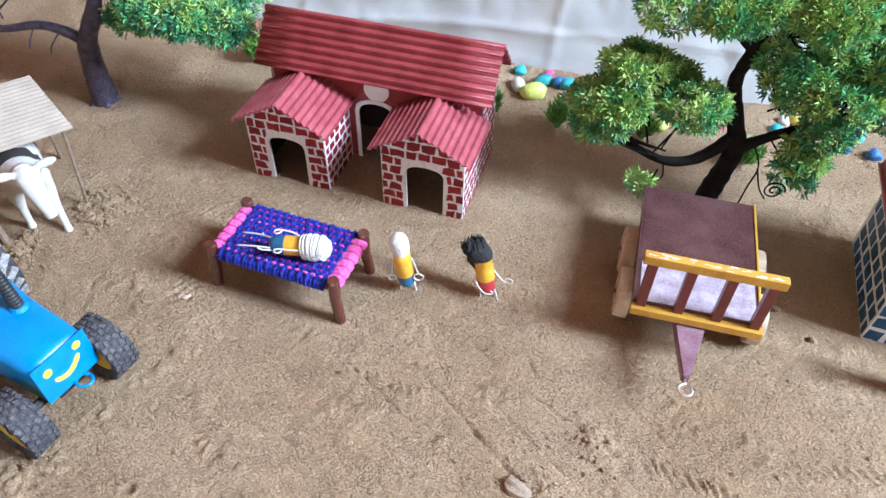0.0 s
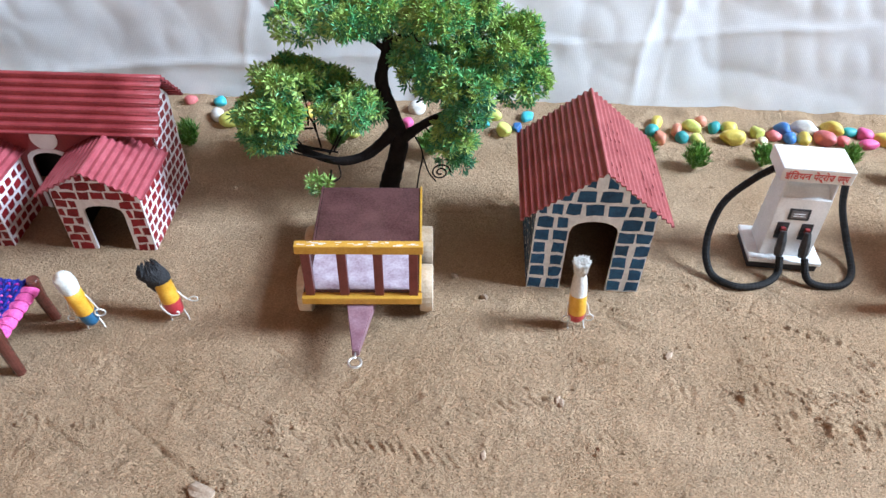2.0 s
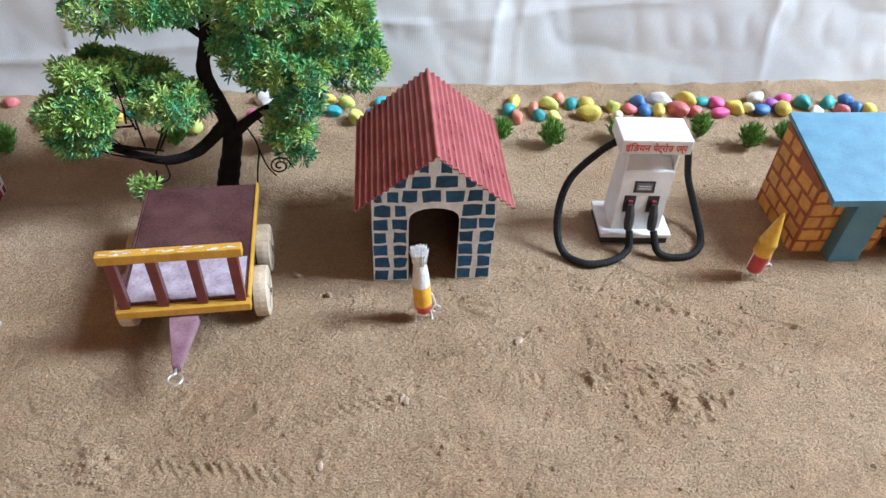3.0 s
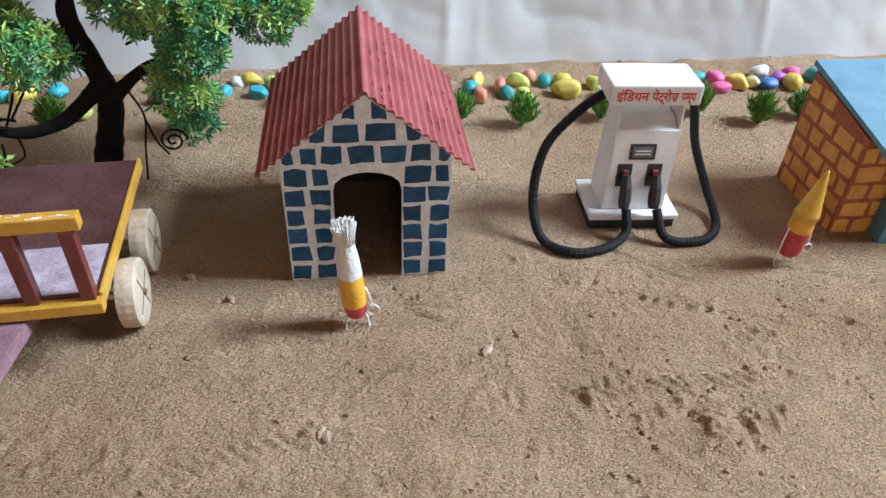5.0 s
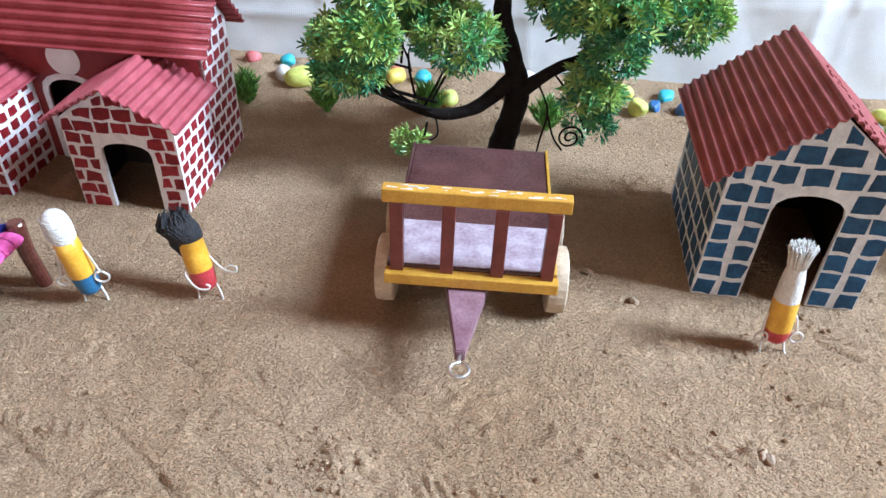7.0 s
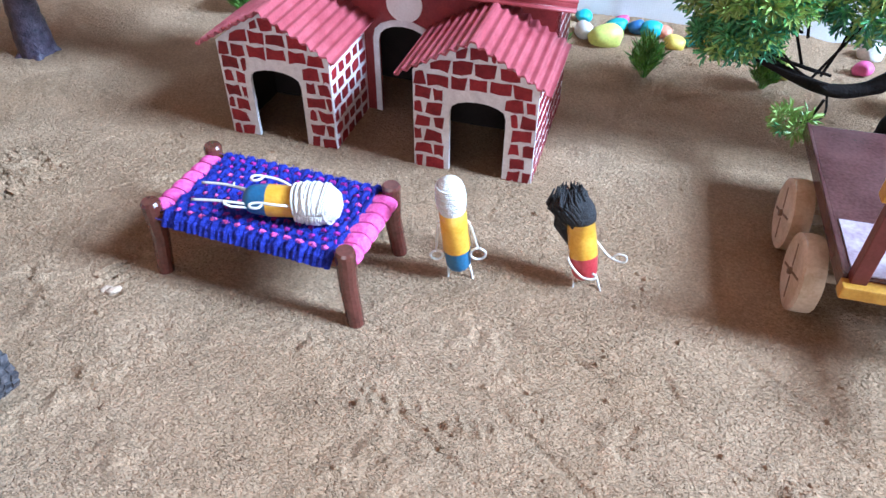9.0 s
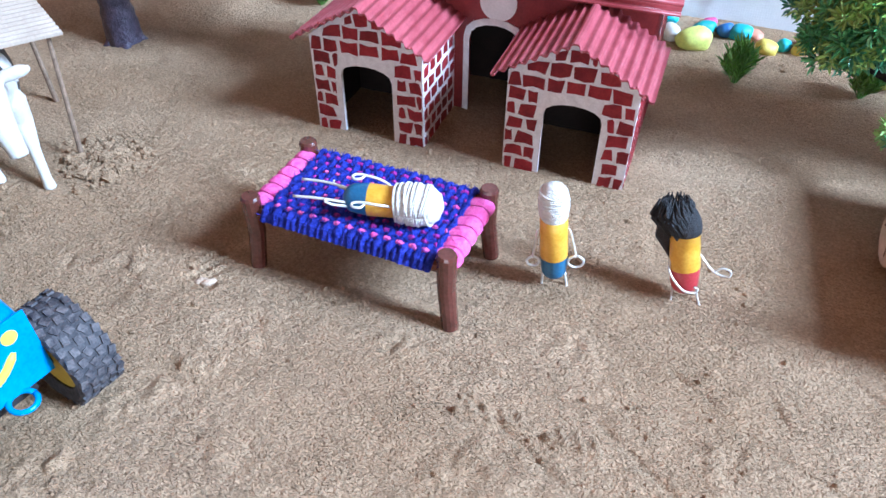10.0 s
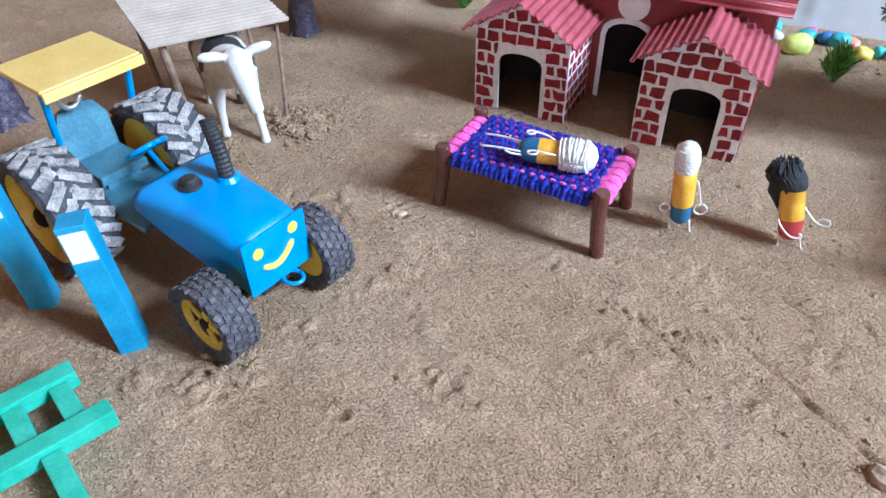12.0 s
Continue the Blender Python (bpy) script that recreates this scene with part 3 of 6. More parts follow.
    # long scratches and wheel lines
    for p0, p1, width, depth in (((0.026, 0.398), (0.125, 0.309), 0.0016, 0.0018), ((-0.045, 0.40), (0.03, 0.345), 0.0014, 0.001), ((0.47, 0.475), (0.53, 0.45), 0.0014, 0.0018), ((0.545, 0.61), (0.60, 0.605), 0.002, 0.002),
                                 ((0.61, 0.545), (0.70, 0.44), 0.002, 0.0012), ((0.13, 0.36), (0.19, 0.33), 0.0014, 0.0012), ((0.16, 0.44), (0.24, 0.36), 0.0016, 0.001), ((0.28, 0.30), (0.58, 0.295), 0.0014, 0.001),
                                 ((-0.13, 0.33), (-0.02, 0.30), 0.0014, 0.0012), ((0.078, 0.351), (0.118, 0.314), 0.0014, 0.0014), ((-0.091, 0.424), (0.026, 0.398), 0.0012, 0.0012), ((0.064, 0.438), (0.090, 0.417), 0.0013, 0.0014), ((0.114, 0.437), (0.126, 0.407), 0.0015, 0.0012),
                                 ((0.157, 0.454), (0.194, 0.419), 0.0014, 0.0014), ((0.10, 0.405), (0.20, 0.345), 0.0012, 0.0010), ((0.06, 0.405), (0.16, 0.32), 0.0012, 0.0009), ((0.30, 0.29), (0.56, 0.318), 0.0011, 0.0009), ((0.36, 0.275), (0.62, 0.288), 0.0011, 0.0009), ((0.480, 0.465), (0.509, 0.443), 0.0016, 0.0022), ((0.64, 0.47), (0.60, 0.43), 0.0018, 0.0010),
                                 ((0.312, 0.637), (0.41, 0.625), 0.0014, 0.0014), ((0.75, 0.40), (0.80, 0.37), 0.0018, 0.0014), ((0.66, 0.44), (0.78, 0.36), 0.0012, 0.0010), ((0.76, 0.45), (0.86, 0.40), 0.0016, 0.0012), ((-0.30, 0.44), (-0.27, 0.30), 0.002, 0.001)):
        s, w, n = along(p0, p1)
        w = w + 0.004 * value_noise(s, s * 0, 0.05, 12)
        z += -2.1 * depth * np.exp(-(w / (1.05 * width)) ** 2) * np.clip(s / 0.006, 0, 1) * np.clip((n - s) / 0.006, 0, 1) * (0.6 + 0.4 * value_noise(x, y, 0.01, 13))
    # crumbled heaps
    for cx, cy, r, h in ((-0.345, 0.533, 0.016, 0.006), (-0.395, 0.455, 0.014, 0.006), (0.135, 0.303, 0.018, 0.004), (0.172, 0.357, 0.010, 0.004), (0.60, 0.36, 0.02, 0.003), (-0.24, 0.265, 0.02, 0.004), (0.64, 0.335, 0.03, 0.003), (-0.29, 0.235, 0.015, 0.004), (0.575, 0.36, 0.012, 0.003)):
        d = ((x - cx) ** 2 + (y - cy) ** 2) / (r * r)
        z += h * np.exp(-d) * (0.4 + 0.9 * np.abs(value_noise(x, y, 0.006, 21)))
    crumbs(xs, ys, z)
    nx, ny = len(xs), len(ys)
    co = np.stack([x, y, z], -1).reshape(-1, 3).astype(np.float32)
    i, j = np.meshgrid(np.arange(nx - 1), np.arange(ny - 1), indexing="ij")
    a = (i * ny + j).ravel()
    quads = np.stack([a, a + ny, a + ny + 1, a + 1], -1).astype(np.int32)
    me = bpy.data.meshes.new("ground")
    me.vertices.add(len(co))
    me.vertices.foreach_set("co", co.ravel())
    me.loops.add(quads.size)
    me.loops.foreach_set("vertex_index", quads.ravel())
    me.polygons.add(len(quads))
    me.polygons.foreach_set("loop_start", np.arange(0, quads.size, 4, dtype=np.int32))
    me.update(calc_edges=True)
    me.validate()
    me.materials.append(SAND)
    me.shade_smooth()
    return tagged(new("ground", me), "fine tan sand with prints and tyre marks", "ground", kind="structure")


build_ground()


def build_tarp():
    xs = np.concatenate([np.linspace(-1.7, -0.62, 50), np.linspace(-0.6, 1.5, 430), np.linspace(1.52, 2.1, 30)])
    zs = np.concatenate([np.linspace(-0.004, 0.6, 140), np.linspace(0.61, 0.70, 10)])
    x, z = np.meshgrid(xs, zs, indexing="ij")

    def crease(size, seed, sharp, squash=1.0):
        return np.abs(value_noise(x + 0.3 * z, z * squash, size, seed)) ** sharp
    d = 0.012 * value_noise(x, z * 0.8, 0.33, 31) + 0.009 * crease(0.21, 32, 0.9, 0.9) + 0.006 * crease(0.09, 33, 0.8) + 0.003 * crease(0.037, 34, 0.8)
    for cx, lean, depth in ((0.62, 0.05, 0.016), (0.655, 0.03, 0.010), (1.0, -0.08, 0.014), (0.10, 0.05, 0.012), (-0.25, 0.1, 0.014), (0.33, -0.05, 0.010), (1.32, 0.08, 0.016)):
        d += 0.3 * depth * np.exp(-np.abs(x - cx - lean * z + 0.01 * value_noise(z, z * 0, 0.07, 35)) / 0.007)
    for cz, lean, depth in ((0.10, 0.10, 0.010), (0.16, -0.03, 0.006), (0.22, -0.06, 0.010), (0.30, 0.12, 0.007), (0.42, 0.05, 0.012)):
        d += 0.7 * depth * np.exp(-np.abs(z - cz - lean * (x - 0.6) + 0.012 * value_noise(x, x * 0, 0.11, 36)) / 0.006) * np.clip(0.5 + value_noise(x, z, 0.2, 37), 0, 1)
    y = tarp_line(x) + 0.012 + 0.22 * z - d * np.clip(0.35 + z * 3, 0, 1)
    nx, nz = len(xs), len(zs)
    co = np.stack([x, y, z], -1).reshape(-1, 3)
    faces = [(i * nz + j, (i + 1) * nz + j, (i + 1) * nz + j + 1, i * nz + j + 1) for i in range(nx - 1) for j in range(nz - 1)]
    me = bpy.data.meshes.new("backdrop")
    me.from_pydata(co.tolist(), [], faces)
    me.materials.append(TARP)
    me.shade_smooth()
    return tagged(new("backdrop", me), "wrinkled grey-white tarpaulin sheet hung behind the sand", "tarpaulin", kind="structure")


build_tarp()


def wall(name, m, w, h, opening=None, material=None):
    """An added, unseen plain wall 12 cm thick along its own x, with an opening (x0, x1, z0, z1) through it."""
    bm = bmesh.new()
    if opening:
        a, b, c, d = opening
        for q in ((0, a, 0, h), (b, w, 0, h), (a, b, 0, c), (a, b, d, h)):
            if q[1] - q[0] > 1e-4 and q[3] - q[2] > 1e-4:
                box(q[0], q[1], 0, 0.12, q[2], q[3], bm=bm)
    else:
        box(0, w, 0, 0.12, 0, h, bm=bm)
    ob = part(name, bm, material or UNSEEN_ROOM)
    ob.matrix_basis = m
    return tagged(ob, "unseen wall added to close the room and bounce light", "wall", kind="structure")


# Added room shell, out of view; north and west bounce warm light into shadows.
wall("wall_north", pose(-2.3, 1.16, -0.05), 6.12, 3.7, material=WARM_BOUNCE)
wall("wall_south", pose(-2.3, -2.9, -0.05), 6.12, 3.7, (1.98, 3.62, 0.10, 1.42))
wall("wall_west", pose(-1.75, -2.78, -0.05, 0, 0, 90), 3.94, 3.7, material=WARM_BOUNCE)
wall("wall_east", pose(3.82, -2.78, -0.05, 0, 0, 90), 3.94, 3.7, (2.32, 3.34, 1.76, 3.60))
tagged(part("ceiling", box(-2.45, 3.90, -2.95, 1.3, 3.655, 3.75), UNSEEN_ROOM), "unseen brown ceiling added to close the room and bounce light", "ceiling", kind="structure")


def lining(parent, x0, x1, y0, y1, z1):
    """An added near-black lining that paints the shade inside a card house, open in front and below."""
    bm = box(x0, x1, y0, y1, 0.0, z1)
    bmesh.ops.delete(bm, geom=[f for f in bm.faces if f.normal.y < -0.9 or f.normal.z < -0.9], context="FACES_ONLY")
    return part("shade_lining", bm, SHADE_HUB_BLACK, parent, "near-black lining painting the shade indoors")


# ---- red farmhouse ----
def red_house():
    t = thing("farmhouse", frame_at(-0.206, 0.618, -6.8, -0.001), "model farmhouse with two porches, painted bricks and red corrugated roofs", "model house")
    W, D, V0, EAVE, RIDGE = 0.2377, 0.1255, 0.0665, 0.078, 0.104
    th = 0.003

    def porch(u0, d0, d1, seed):
        c = (u0 + u0 + 0.088) / 2
        u1 = u0 + 0.088
        door = arch(d0, d1, 0.050, 0.060)
        crown = lambda u: EAVE + (RIDGE - EAVE) * (1 - (abs(u - c) / 0.044) ** 1.25)
        front = part("front_wall", arch_wall(u0, u1, crown, door, 0, th, [u0 + 0.0055 * k for k in range(17)]), WHITE_MORTAR, t)

        def inside(u, z):
            top = EAVE + (RIDGE - EAVE) * (1 - abs(u - c) / 0.044) - 0.001
            clear = not (d0 - 0.0035 < u < d1 + 0.0035 and z < 0.050 + 0.0125 * max(0.0, 1 - ((u - c) / (0.5 * (d1 - d0) + 0.0035)) ** 2) ** 0.5 + 0.002)
            return u0 + 0.0006 <= u <= u1 - 0.0006 and 0.0 <= z <= top and clear
        bricks(front, BRICK_RED, inside, (u0, u1), 10, 0.0112, 0.0125, 0.0026, lambda u, z, o: (u, -o, z), seed, uneven=0.0012, crown=lambda u: EAVE + (RIDGE - EAVE) * (1 - abs(u - c) / 0.044) - 0.001)
        for x, sign, nm in ((u0, -1, "side_wall"), (u1, 1, "side_wall")):
            bm = box(x if sign < 0 else x - th, x + th if sign < 0 else x, th, V0, 0, EAVE)
            side = part(nm, bm, WHITE_MORTAR, t)
            bricks(side, BRICK_RED, lambda u, z: 0.001 < u < V0 - 0.0005 and 0 <= z < EAVE, (0, V0), 7, 0.0112, 0.0095, 0.0042, lambda u, z, o, x=x, sign=sign: (x + sign * o, u, z), seed + 5 + sign, uneven=0.0007)
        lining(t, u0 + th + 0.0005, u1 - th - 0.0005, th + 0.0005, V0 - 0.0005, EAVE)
        roof = part("porch_roof", ridge_roof(0.053, 0.081, 0.1085, -0.011, V0 + 0.002, 8, 0.0012, x=c, lift=-0.002), PINK_ROOF, t, "pink-red corrugated porch roof")
        return roof

    porch(0.0, 0.023, 0.064, 11)
    porch(0.150, 0.1765, 0.2165, 12)
    # main block
    hi = 0.116
    door = arch(0.100, 0.140, 0.062, 0.076)
    main = part("main_wall", arch_wall(0, W, lambda u: hi, door, V0, V0 + th), RED_WALL, t, "dark red main wall with an arched doorway")
    bm = bmesh.new()
    # white surround of the middle doorway
    ring_out, ring_in = arch(0.0955, 0.1445, 0.064, 0.081), door
    n = len(ring_in)
    a = [bm.verts.new((x, V0 - 0.0009, z)) for x, z in ring_out]
    b = [bm.verts.new((x, V0 - 0.0009, z)) for x, z in ring_in]
    c = [bm.verts.new((x, V0 + 0.001, z)) for x, z in ring_out]
    d = [bm.verts.new((x, V0 + 0.001, z)) for x, z in ring_in]
    for i in range(n - 1):
        bm.faces.new((a[i], a[i + 1], b[i + 1], b[i]))
        bm.faces.new((a[i], c[i], c[i + 1], a[i + 1]))
        bm.faces.new((b[i], b[i + 1], d[i + 1], d[i]))
    part("door_surround", bm, WHITE_MORTAR, main, "white painted doorway edge")
    disc = lathe([(0.0138, 0.0), (0.0142, 0.0004), (0.0140, 0.0009)], 28, m=pose(0.1215, V0 + 0.0002, 0.0935, 90, 0, 0))
    part("round_panel", disc, WHITE_PAINT, main, "round pinkish-white panel")
    gable = [(V0, 0), (V0, hi), ((V0 + D) / 2, 0.147), (D, hi), (D, 0)]
    for x0, x1, sign in ((0.0, th, -1), (W - th, W, 1)):
        bm = prism([(p, q) for p, q in gable], x0, x1)
        bmesh.ops.transform(bm, matrix=Matrix(((0, 1, 0, 0), (1, 0, 0, 0), (0, 0, 1, 0), (0, 0, 0, 1))), verts=bm.verts)
        side = part("gable_wall", bm, WHITE_MORTAR, t)
        mid = (V0 + D) / 2
        xs = x1 if sign > 0 else x0
        bricks(side, BRICK_RED, lambda u, z: V0 + 0.0015 < u < D - 0.001 and 0 <= z < 0.145 - 0.031 * abs(u - mid) / 0.0295, (V0, D), 13, 0.0112, 0.0095, 0.0042, lambda u, z, o, xs=xs, sign=sign: (xs + sign * o, u, z), 40 + sign, uneven=0.0007)
    part("back_wall", box(th, W - th, D - th, D, 0, hi), WHITE_MORTAR, t)
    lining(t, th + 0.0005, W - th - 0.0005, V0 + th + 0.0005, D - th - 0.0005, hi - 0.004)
    bm = ridge_roof(0.043, 0.109, 0.153, -0.011, W + 0.011, 7, 0.0021, per=10)
    bmesh.ops.transform(bm, matrix=Matrix.Translation((0, (V0 + D) / 2, 0)) @ Matrix(((0, 1, 0, 0), (-1, 0, 0, 0), (0, 0, 1, 0), (0, 0, 0, 1))), verts=bm.verts)
    part("main_roof", bm, RED_ROOF, t, "dark red corrugated main roof", smooth=True)
    return t


red_house()


# ---- blue brick hut ----
def blue_hut():
    t = thing("brick_hut", frame_at(0.4665, 0.500, -8.5, -0.001), "model hut with blue painted bricks and red corrugated gable roof", "model house")
    H, D, EAVE, RIDGE, th = 0.056, 0.128, 0.1035, 0.146, 0.003
    door = arch(-0.0228, 0.0232, 0.076, 0.0905)
    front = part("front_wall", arch_wall(-H, H, lambda u: RIDGE - (RIDGE - EAVE) * abs(u) / H, door, 0, th, [0.0]), GREY_MORTAR, t)

    def inside(u, z):
        if not (abs(u) <= H - 0.0006 and 0 <= z <= RIDGE - (RIDGE - EAVE) * abs(u) / H - 0.003):
            return False
        return not (abs(u) < 0.0240 and z < 0.079 + 0.0155 * max(0.0, 1 - (u / 0.0245) ** 2) ** 0.5)
    bricks(front, BRICK_BLUE, inside, (-H, H), 9, 0.0160, 0.0165, 0.0038, lambda u, z, o: (u, -o, z), 3, uneven=0.0010, paired=5, crown=lambda u: RIDGE - (RIDGE - EAVE) * abs(u) / H - 0.0012)
    for x0, x1, sign in ((-H, -H + th, -1), (H - th, H, 1)):
        side = part("side_wall", box(x0, x1, th, D, 0, EAVE), GREY_MORTAR, t)
        xs = x0 if sign < 0 else x1
        bricks(side, BRICK_BLUE, lambda u, z: 0.001 < u < D - 0.001 and 0 <= z < EAVE - 0.002, (0, D), 6, 0.0166, 0.0145, 0.0046, lambda u, z, o, xs=xs, sign=sign: (xs + sign * o, u, z), 7 + sign, uneven=0.0008)
    part("back_wall", prism([(-H, 0), (-H, EAVE), (0, RIDGE), (H, EAVE), (H, 0)], D, D + th), GREY_MORTAR, t)
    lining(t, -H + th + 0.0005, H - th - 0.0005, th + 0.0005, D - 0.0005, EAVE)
    part("roof", ridge_roof(0.0705, 0.0945, 0.1515, -0.0065, 0.138, 13, 0.0011, x=0.0, per=8), BRICK_ROOF, t, "brick-red corrugated card roof with a ragged edge")
    tear, bm = random.Random(6), bmesh.new()
    slope = math.atan2(0.057, 0.0705)
    for k in range(46):
        q = (tear.choice((1, 2, 2, 3, 3, 5, 8)) + 0.12) / 13 if k % 2 else (tear.randrange(1, 13) + 0.12) / 13
        side, y0 = (-1, tear.uniform(0.0, 0.05)) if k % 5 == 0 else (1, tear.uniform(-0.003, 0.10))
        m = Matrix.Translation((side * 0.0705 * q, y0, 0.1515 - 0.057 * q + 0.0008)) @ Matrix.Rotation(side * slope, 4, "Y")
        box(-0.0004, 0.0004, -tear.uniform(0.0008, 0.003), tear.uniform(0.0008, 0.003), -0.0006, 0.0006, 0.0, bm, m)
    tagged(part("torn_slit", bm, RED_WALL, t, "dark torn slits in the card"), kind="stuff")


blue_hut()


# ---- ochre brick building with a slate blue roof ----
def ochre_house():
    t = thing("brick_shop", frame_at(0.842, 0.470, -9.0, -0.001), "model building with ochre painted bricks and slate blue slab roof", "model house")
    W, D, H0, H1, th = 0.20, 0.088, 0.088, 0.104, 0.003
    out = [(0, 0), (0, H0), (W, H0), (W, 0), (0.125, 0), (0.125, 0.066), (0.092, 0.066), (0.092, 0)]
    front = part("front_wall", prism(out, 0, th), RUST_MORTAR, t)
    bricks(front, BRICK_OCHRE, lambda u, z: 0.0005 < u < W - 0.0005 and 0 <= z < H0 and not (0.089 < u < 0.128 and z < 0.069), (0, W), 5, 0.0165, 0.024, 0.0038, lambda u, z, o: (u, -o, z), 5)
    for x0, x1, sign in ((0, th, -1), (W - th, W, 1)):
        bm = prism([(th, 0), (th, H0), (D, H1), (D, 0)], x0, x1)
        bmesh.ops.transform(bm, matrix=Matrix(((0, 1, 0, 0), (1, 0, 0, 0), (0, 0, 1, 0), (0, 0, 0, 1))), verts=bm.verts)
        side = part("side_wall", bm, RUST_MORTAR, t)
        xs = x0 if sign < 0 else x1
        bricks(side, BRICK_OCHRE, lambda u, z: 0.001 < u < D and 0 <= z < H0 + 0.18 * u, (0, D), 6, 0.0165, 0.0195, 0.0044, lambda u, z, o, xs=xs, sign=sign: (xs + sign * o, u, z), 15 + sign)
    part("back_wall", box(th, W - th, D - th, D, 0, H1 - 0.002), RUST_MORTAR, t)
    lining(t, th + 0.0005, W - th - 0.0005, th + 0.0005, D - th - 0.0005, H0 - 0.001)
    for x in (0.034, 0.15):
        part("pillar", box(x, x + 0.032, -0.016, -0.0005, 0, H0 - 0.001, 0.0008), SLATE_BLUE, t, "slate blue painted pillar")
    bm = prism([(-0.024, H0 - 0.006), (-0.024, H0 + 0.001), (-0.014, H0 + 0.003), (D + 0.006, H1 + 0.007), (D + 0.006, H1 + 0.002), (-0.012, H0 - 0.0005)], 0.0, W + 0.004)
    bmesh.ops.transform(bm, matrix=Matrix(((0, 1, 0, 0), (1, 0, 0, 0), (0, 0, 1, 0), (0, 0, 0, 1))), verts=bm.verts)
    part("roof", bm, SLATE_BLUE, t, "slate blue painted slab roof")


ochre_house()


# ---- fuel pump ----
def fuel_pump():
    t = thing("fuel_pump", frame_at(0.683, 0.511, -11.4, -0.001), "white model fuel pump with two black hoses and black base", "fuel pump")
    part("base_slab", box(-0.034, 0.036, 0.002, 0.052, 0, 0.0105, 0.001), BLACK_CARD, t, "black card base")
    part("base_plate", box(-0.036, 0.0375, -0.001, 0.054, 0.0105, 0.015, 0.0012), WHITE_PAINT, t)
    # leaning body: the foot is wider and stands further forward than the top
    def slab(x0, x1, za, zb, fa, fb, ba, bb, lean):
        bm = bmesh.new()
        lo = [bm.verts.new(p) for p in ((x0, fa, za), (x1, fa, za), (x1, ba, za), (x0, ba, za))]
        hi = [bm.verts.new(p) for p in ((x0 + lean, fb, zb), (x1 + lean, fb, zb), (x1 + lean, bb, zb), (x0 + lean, bb, zb))]
        bm.faces.new(lo[::-1])
        bm.faces.new(hi)
        for i in range(4):
            bm.faces.new((lo[i], lo[(i + 1) % 4], hi[(i + 1) % 4], hi[i]))
        bmesh.ops.bevel(bm, geom=list(bm.edges), offset=0.0008, segments=2, affect="EDGES")
        return bm
    part("body", slab(-0.0245, 0.0265, 0.015, 0.082, 0.008, 0.0185, 0.046, 0.050, 0.003), WHITE_PAINT, t)
    for x in (-0.0215, 0.0275):
        part("side_panel", slab(x, x + 0.002, 0.080, 0.104, 0.019, 0.024, 0.049, 0.051, 0.001), WHITE_PAINT, t)
    part("shelf", slab(-0.0195, 0.0275, 0.0815, 0.0885, 0.0205, 0.032, 0.049, 0.050, 0.0), WHITE_PAINT, t)
    can = part("canopy", box(-0.0315, 0.0375, 0.016, 0.057, 0.1035, 0.1195, 0.0016), WHITE_PAINT, t, "white canopy lettered in red")
    x = -0.0275
    for word, width in (("\u0907\u0902\u093f\u0921\u092f\u0928", 0.0245), ("\u092a\u0947\u091f\u094d\u0930\u094b\u0932", 0.0200), ("\u092a\u092e\u094d\u092a", 0.0112)):
        cu = bpy.data.curves.new("lettering", "FONT")
        cu.body, cu.size, cu.extrude, cu.offset = word, 0.0102, 0.00015, 0.00018
        cu.materials.append(RED_INK)
        ob = new("lettering", cu)
        ob.parent = can
        bpy.context.view_layer.update()
        w = max(ob.dimensions.x, 0.001)
        ob.matrix_basis = Matrix.Translation((x, 0.0157, 0.1075)) @ pose(0, 0, 0, 90, 0, 0) @ Matrix.Diagonal((width / w, 1, 1, 1))
        x += width + 0.0022
    lean = math.degrees(math.atan2(0.0105, 0.067))
    face = lambda u, z: pose(u + 0.003 * (z - 0.015) / 0.067, 0.008 + 0.0105 * (z - 0.015) / 0.067, z, -lean, 0, 0)
    disp = part("display", box(-0.0118, 0.0092, -0.0006, 0.001, -0.0062, 0.0068, 0.0004, m=face(0.001, 0.064)), BLACK_CARD, t, "small dark display with a grey panel")
    part("display_panel", box(-0.0092, 0.0066, -0.0010, 0.0002, -0.0040, 0.0046, m=face(0.001, 0.064)), DISPLAY, disp)
    for dz in (-0.0014, 0.0012):
        part("display_line", box(-0.0072, 0.0048, -0.0013, -0.0008, dz - 0.0004, dz + 0.0004, m=face(0.001, 0.064)), GREY_MORTAR, disp)
    for u in (-0.0115, 0.0125):
        hol = part("nozzle", box(-0.0060, 0.0060, -0.0006, 0.001, -0.0085, 0.0105, 0.0004, m=face(u, 0.044)), BLACK_CARD, t, "black and red nozzle in its holder")
        bm = tube([(u + 0.001, 0.006, 0.049), (u + 0.001, 0.002, 0.040), (u + 0.001, -0.001, 0.030), (u + 0.001, -0.003, 0.024)], [0.0032, 0.0046, 0.0050, 0.004], 10)
        part("handle", bm, BLACK_RUBBER, hol)
        part("red_grip", box(-0.0022, 0.0026, -0.0044, -0.0008, 0.0010, 0.0060, 0.0006, m=face(u, 0.044)), RED_WALL, hol)
        part("trigger", box(-0.0065, -0.0042, -0.003, -0.0005, -0.004, 0.001, 0.0003, m=face(u, 0.044)), BLACK_RUBBER, hol)
    inv = t.matrix_basis.inverted()

    def hose(pts, name):
        line = smooth_path([inv @ Vector(p) for p in pts], 14)
        n = len(line)
        part(name, tube(line, [0.0036 + 0.00026 * (i % 2) for i in range(n)], 10), HOSE, t, "thick black braided hose", smooth=False)
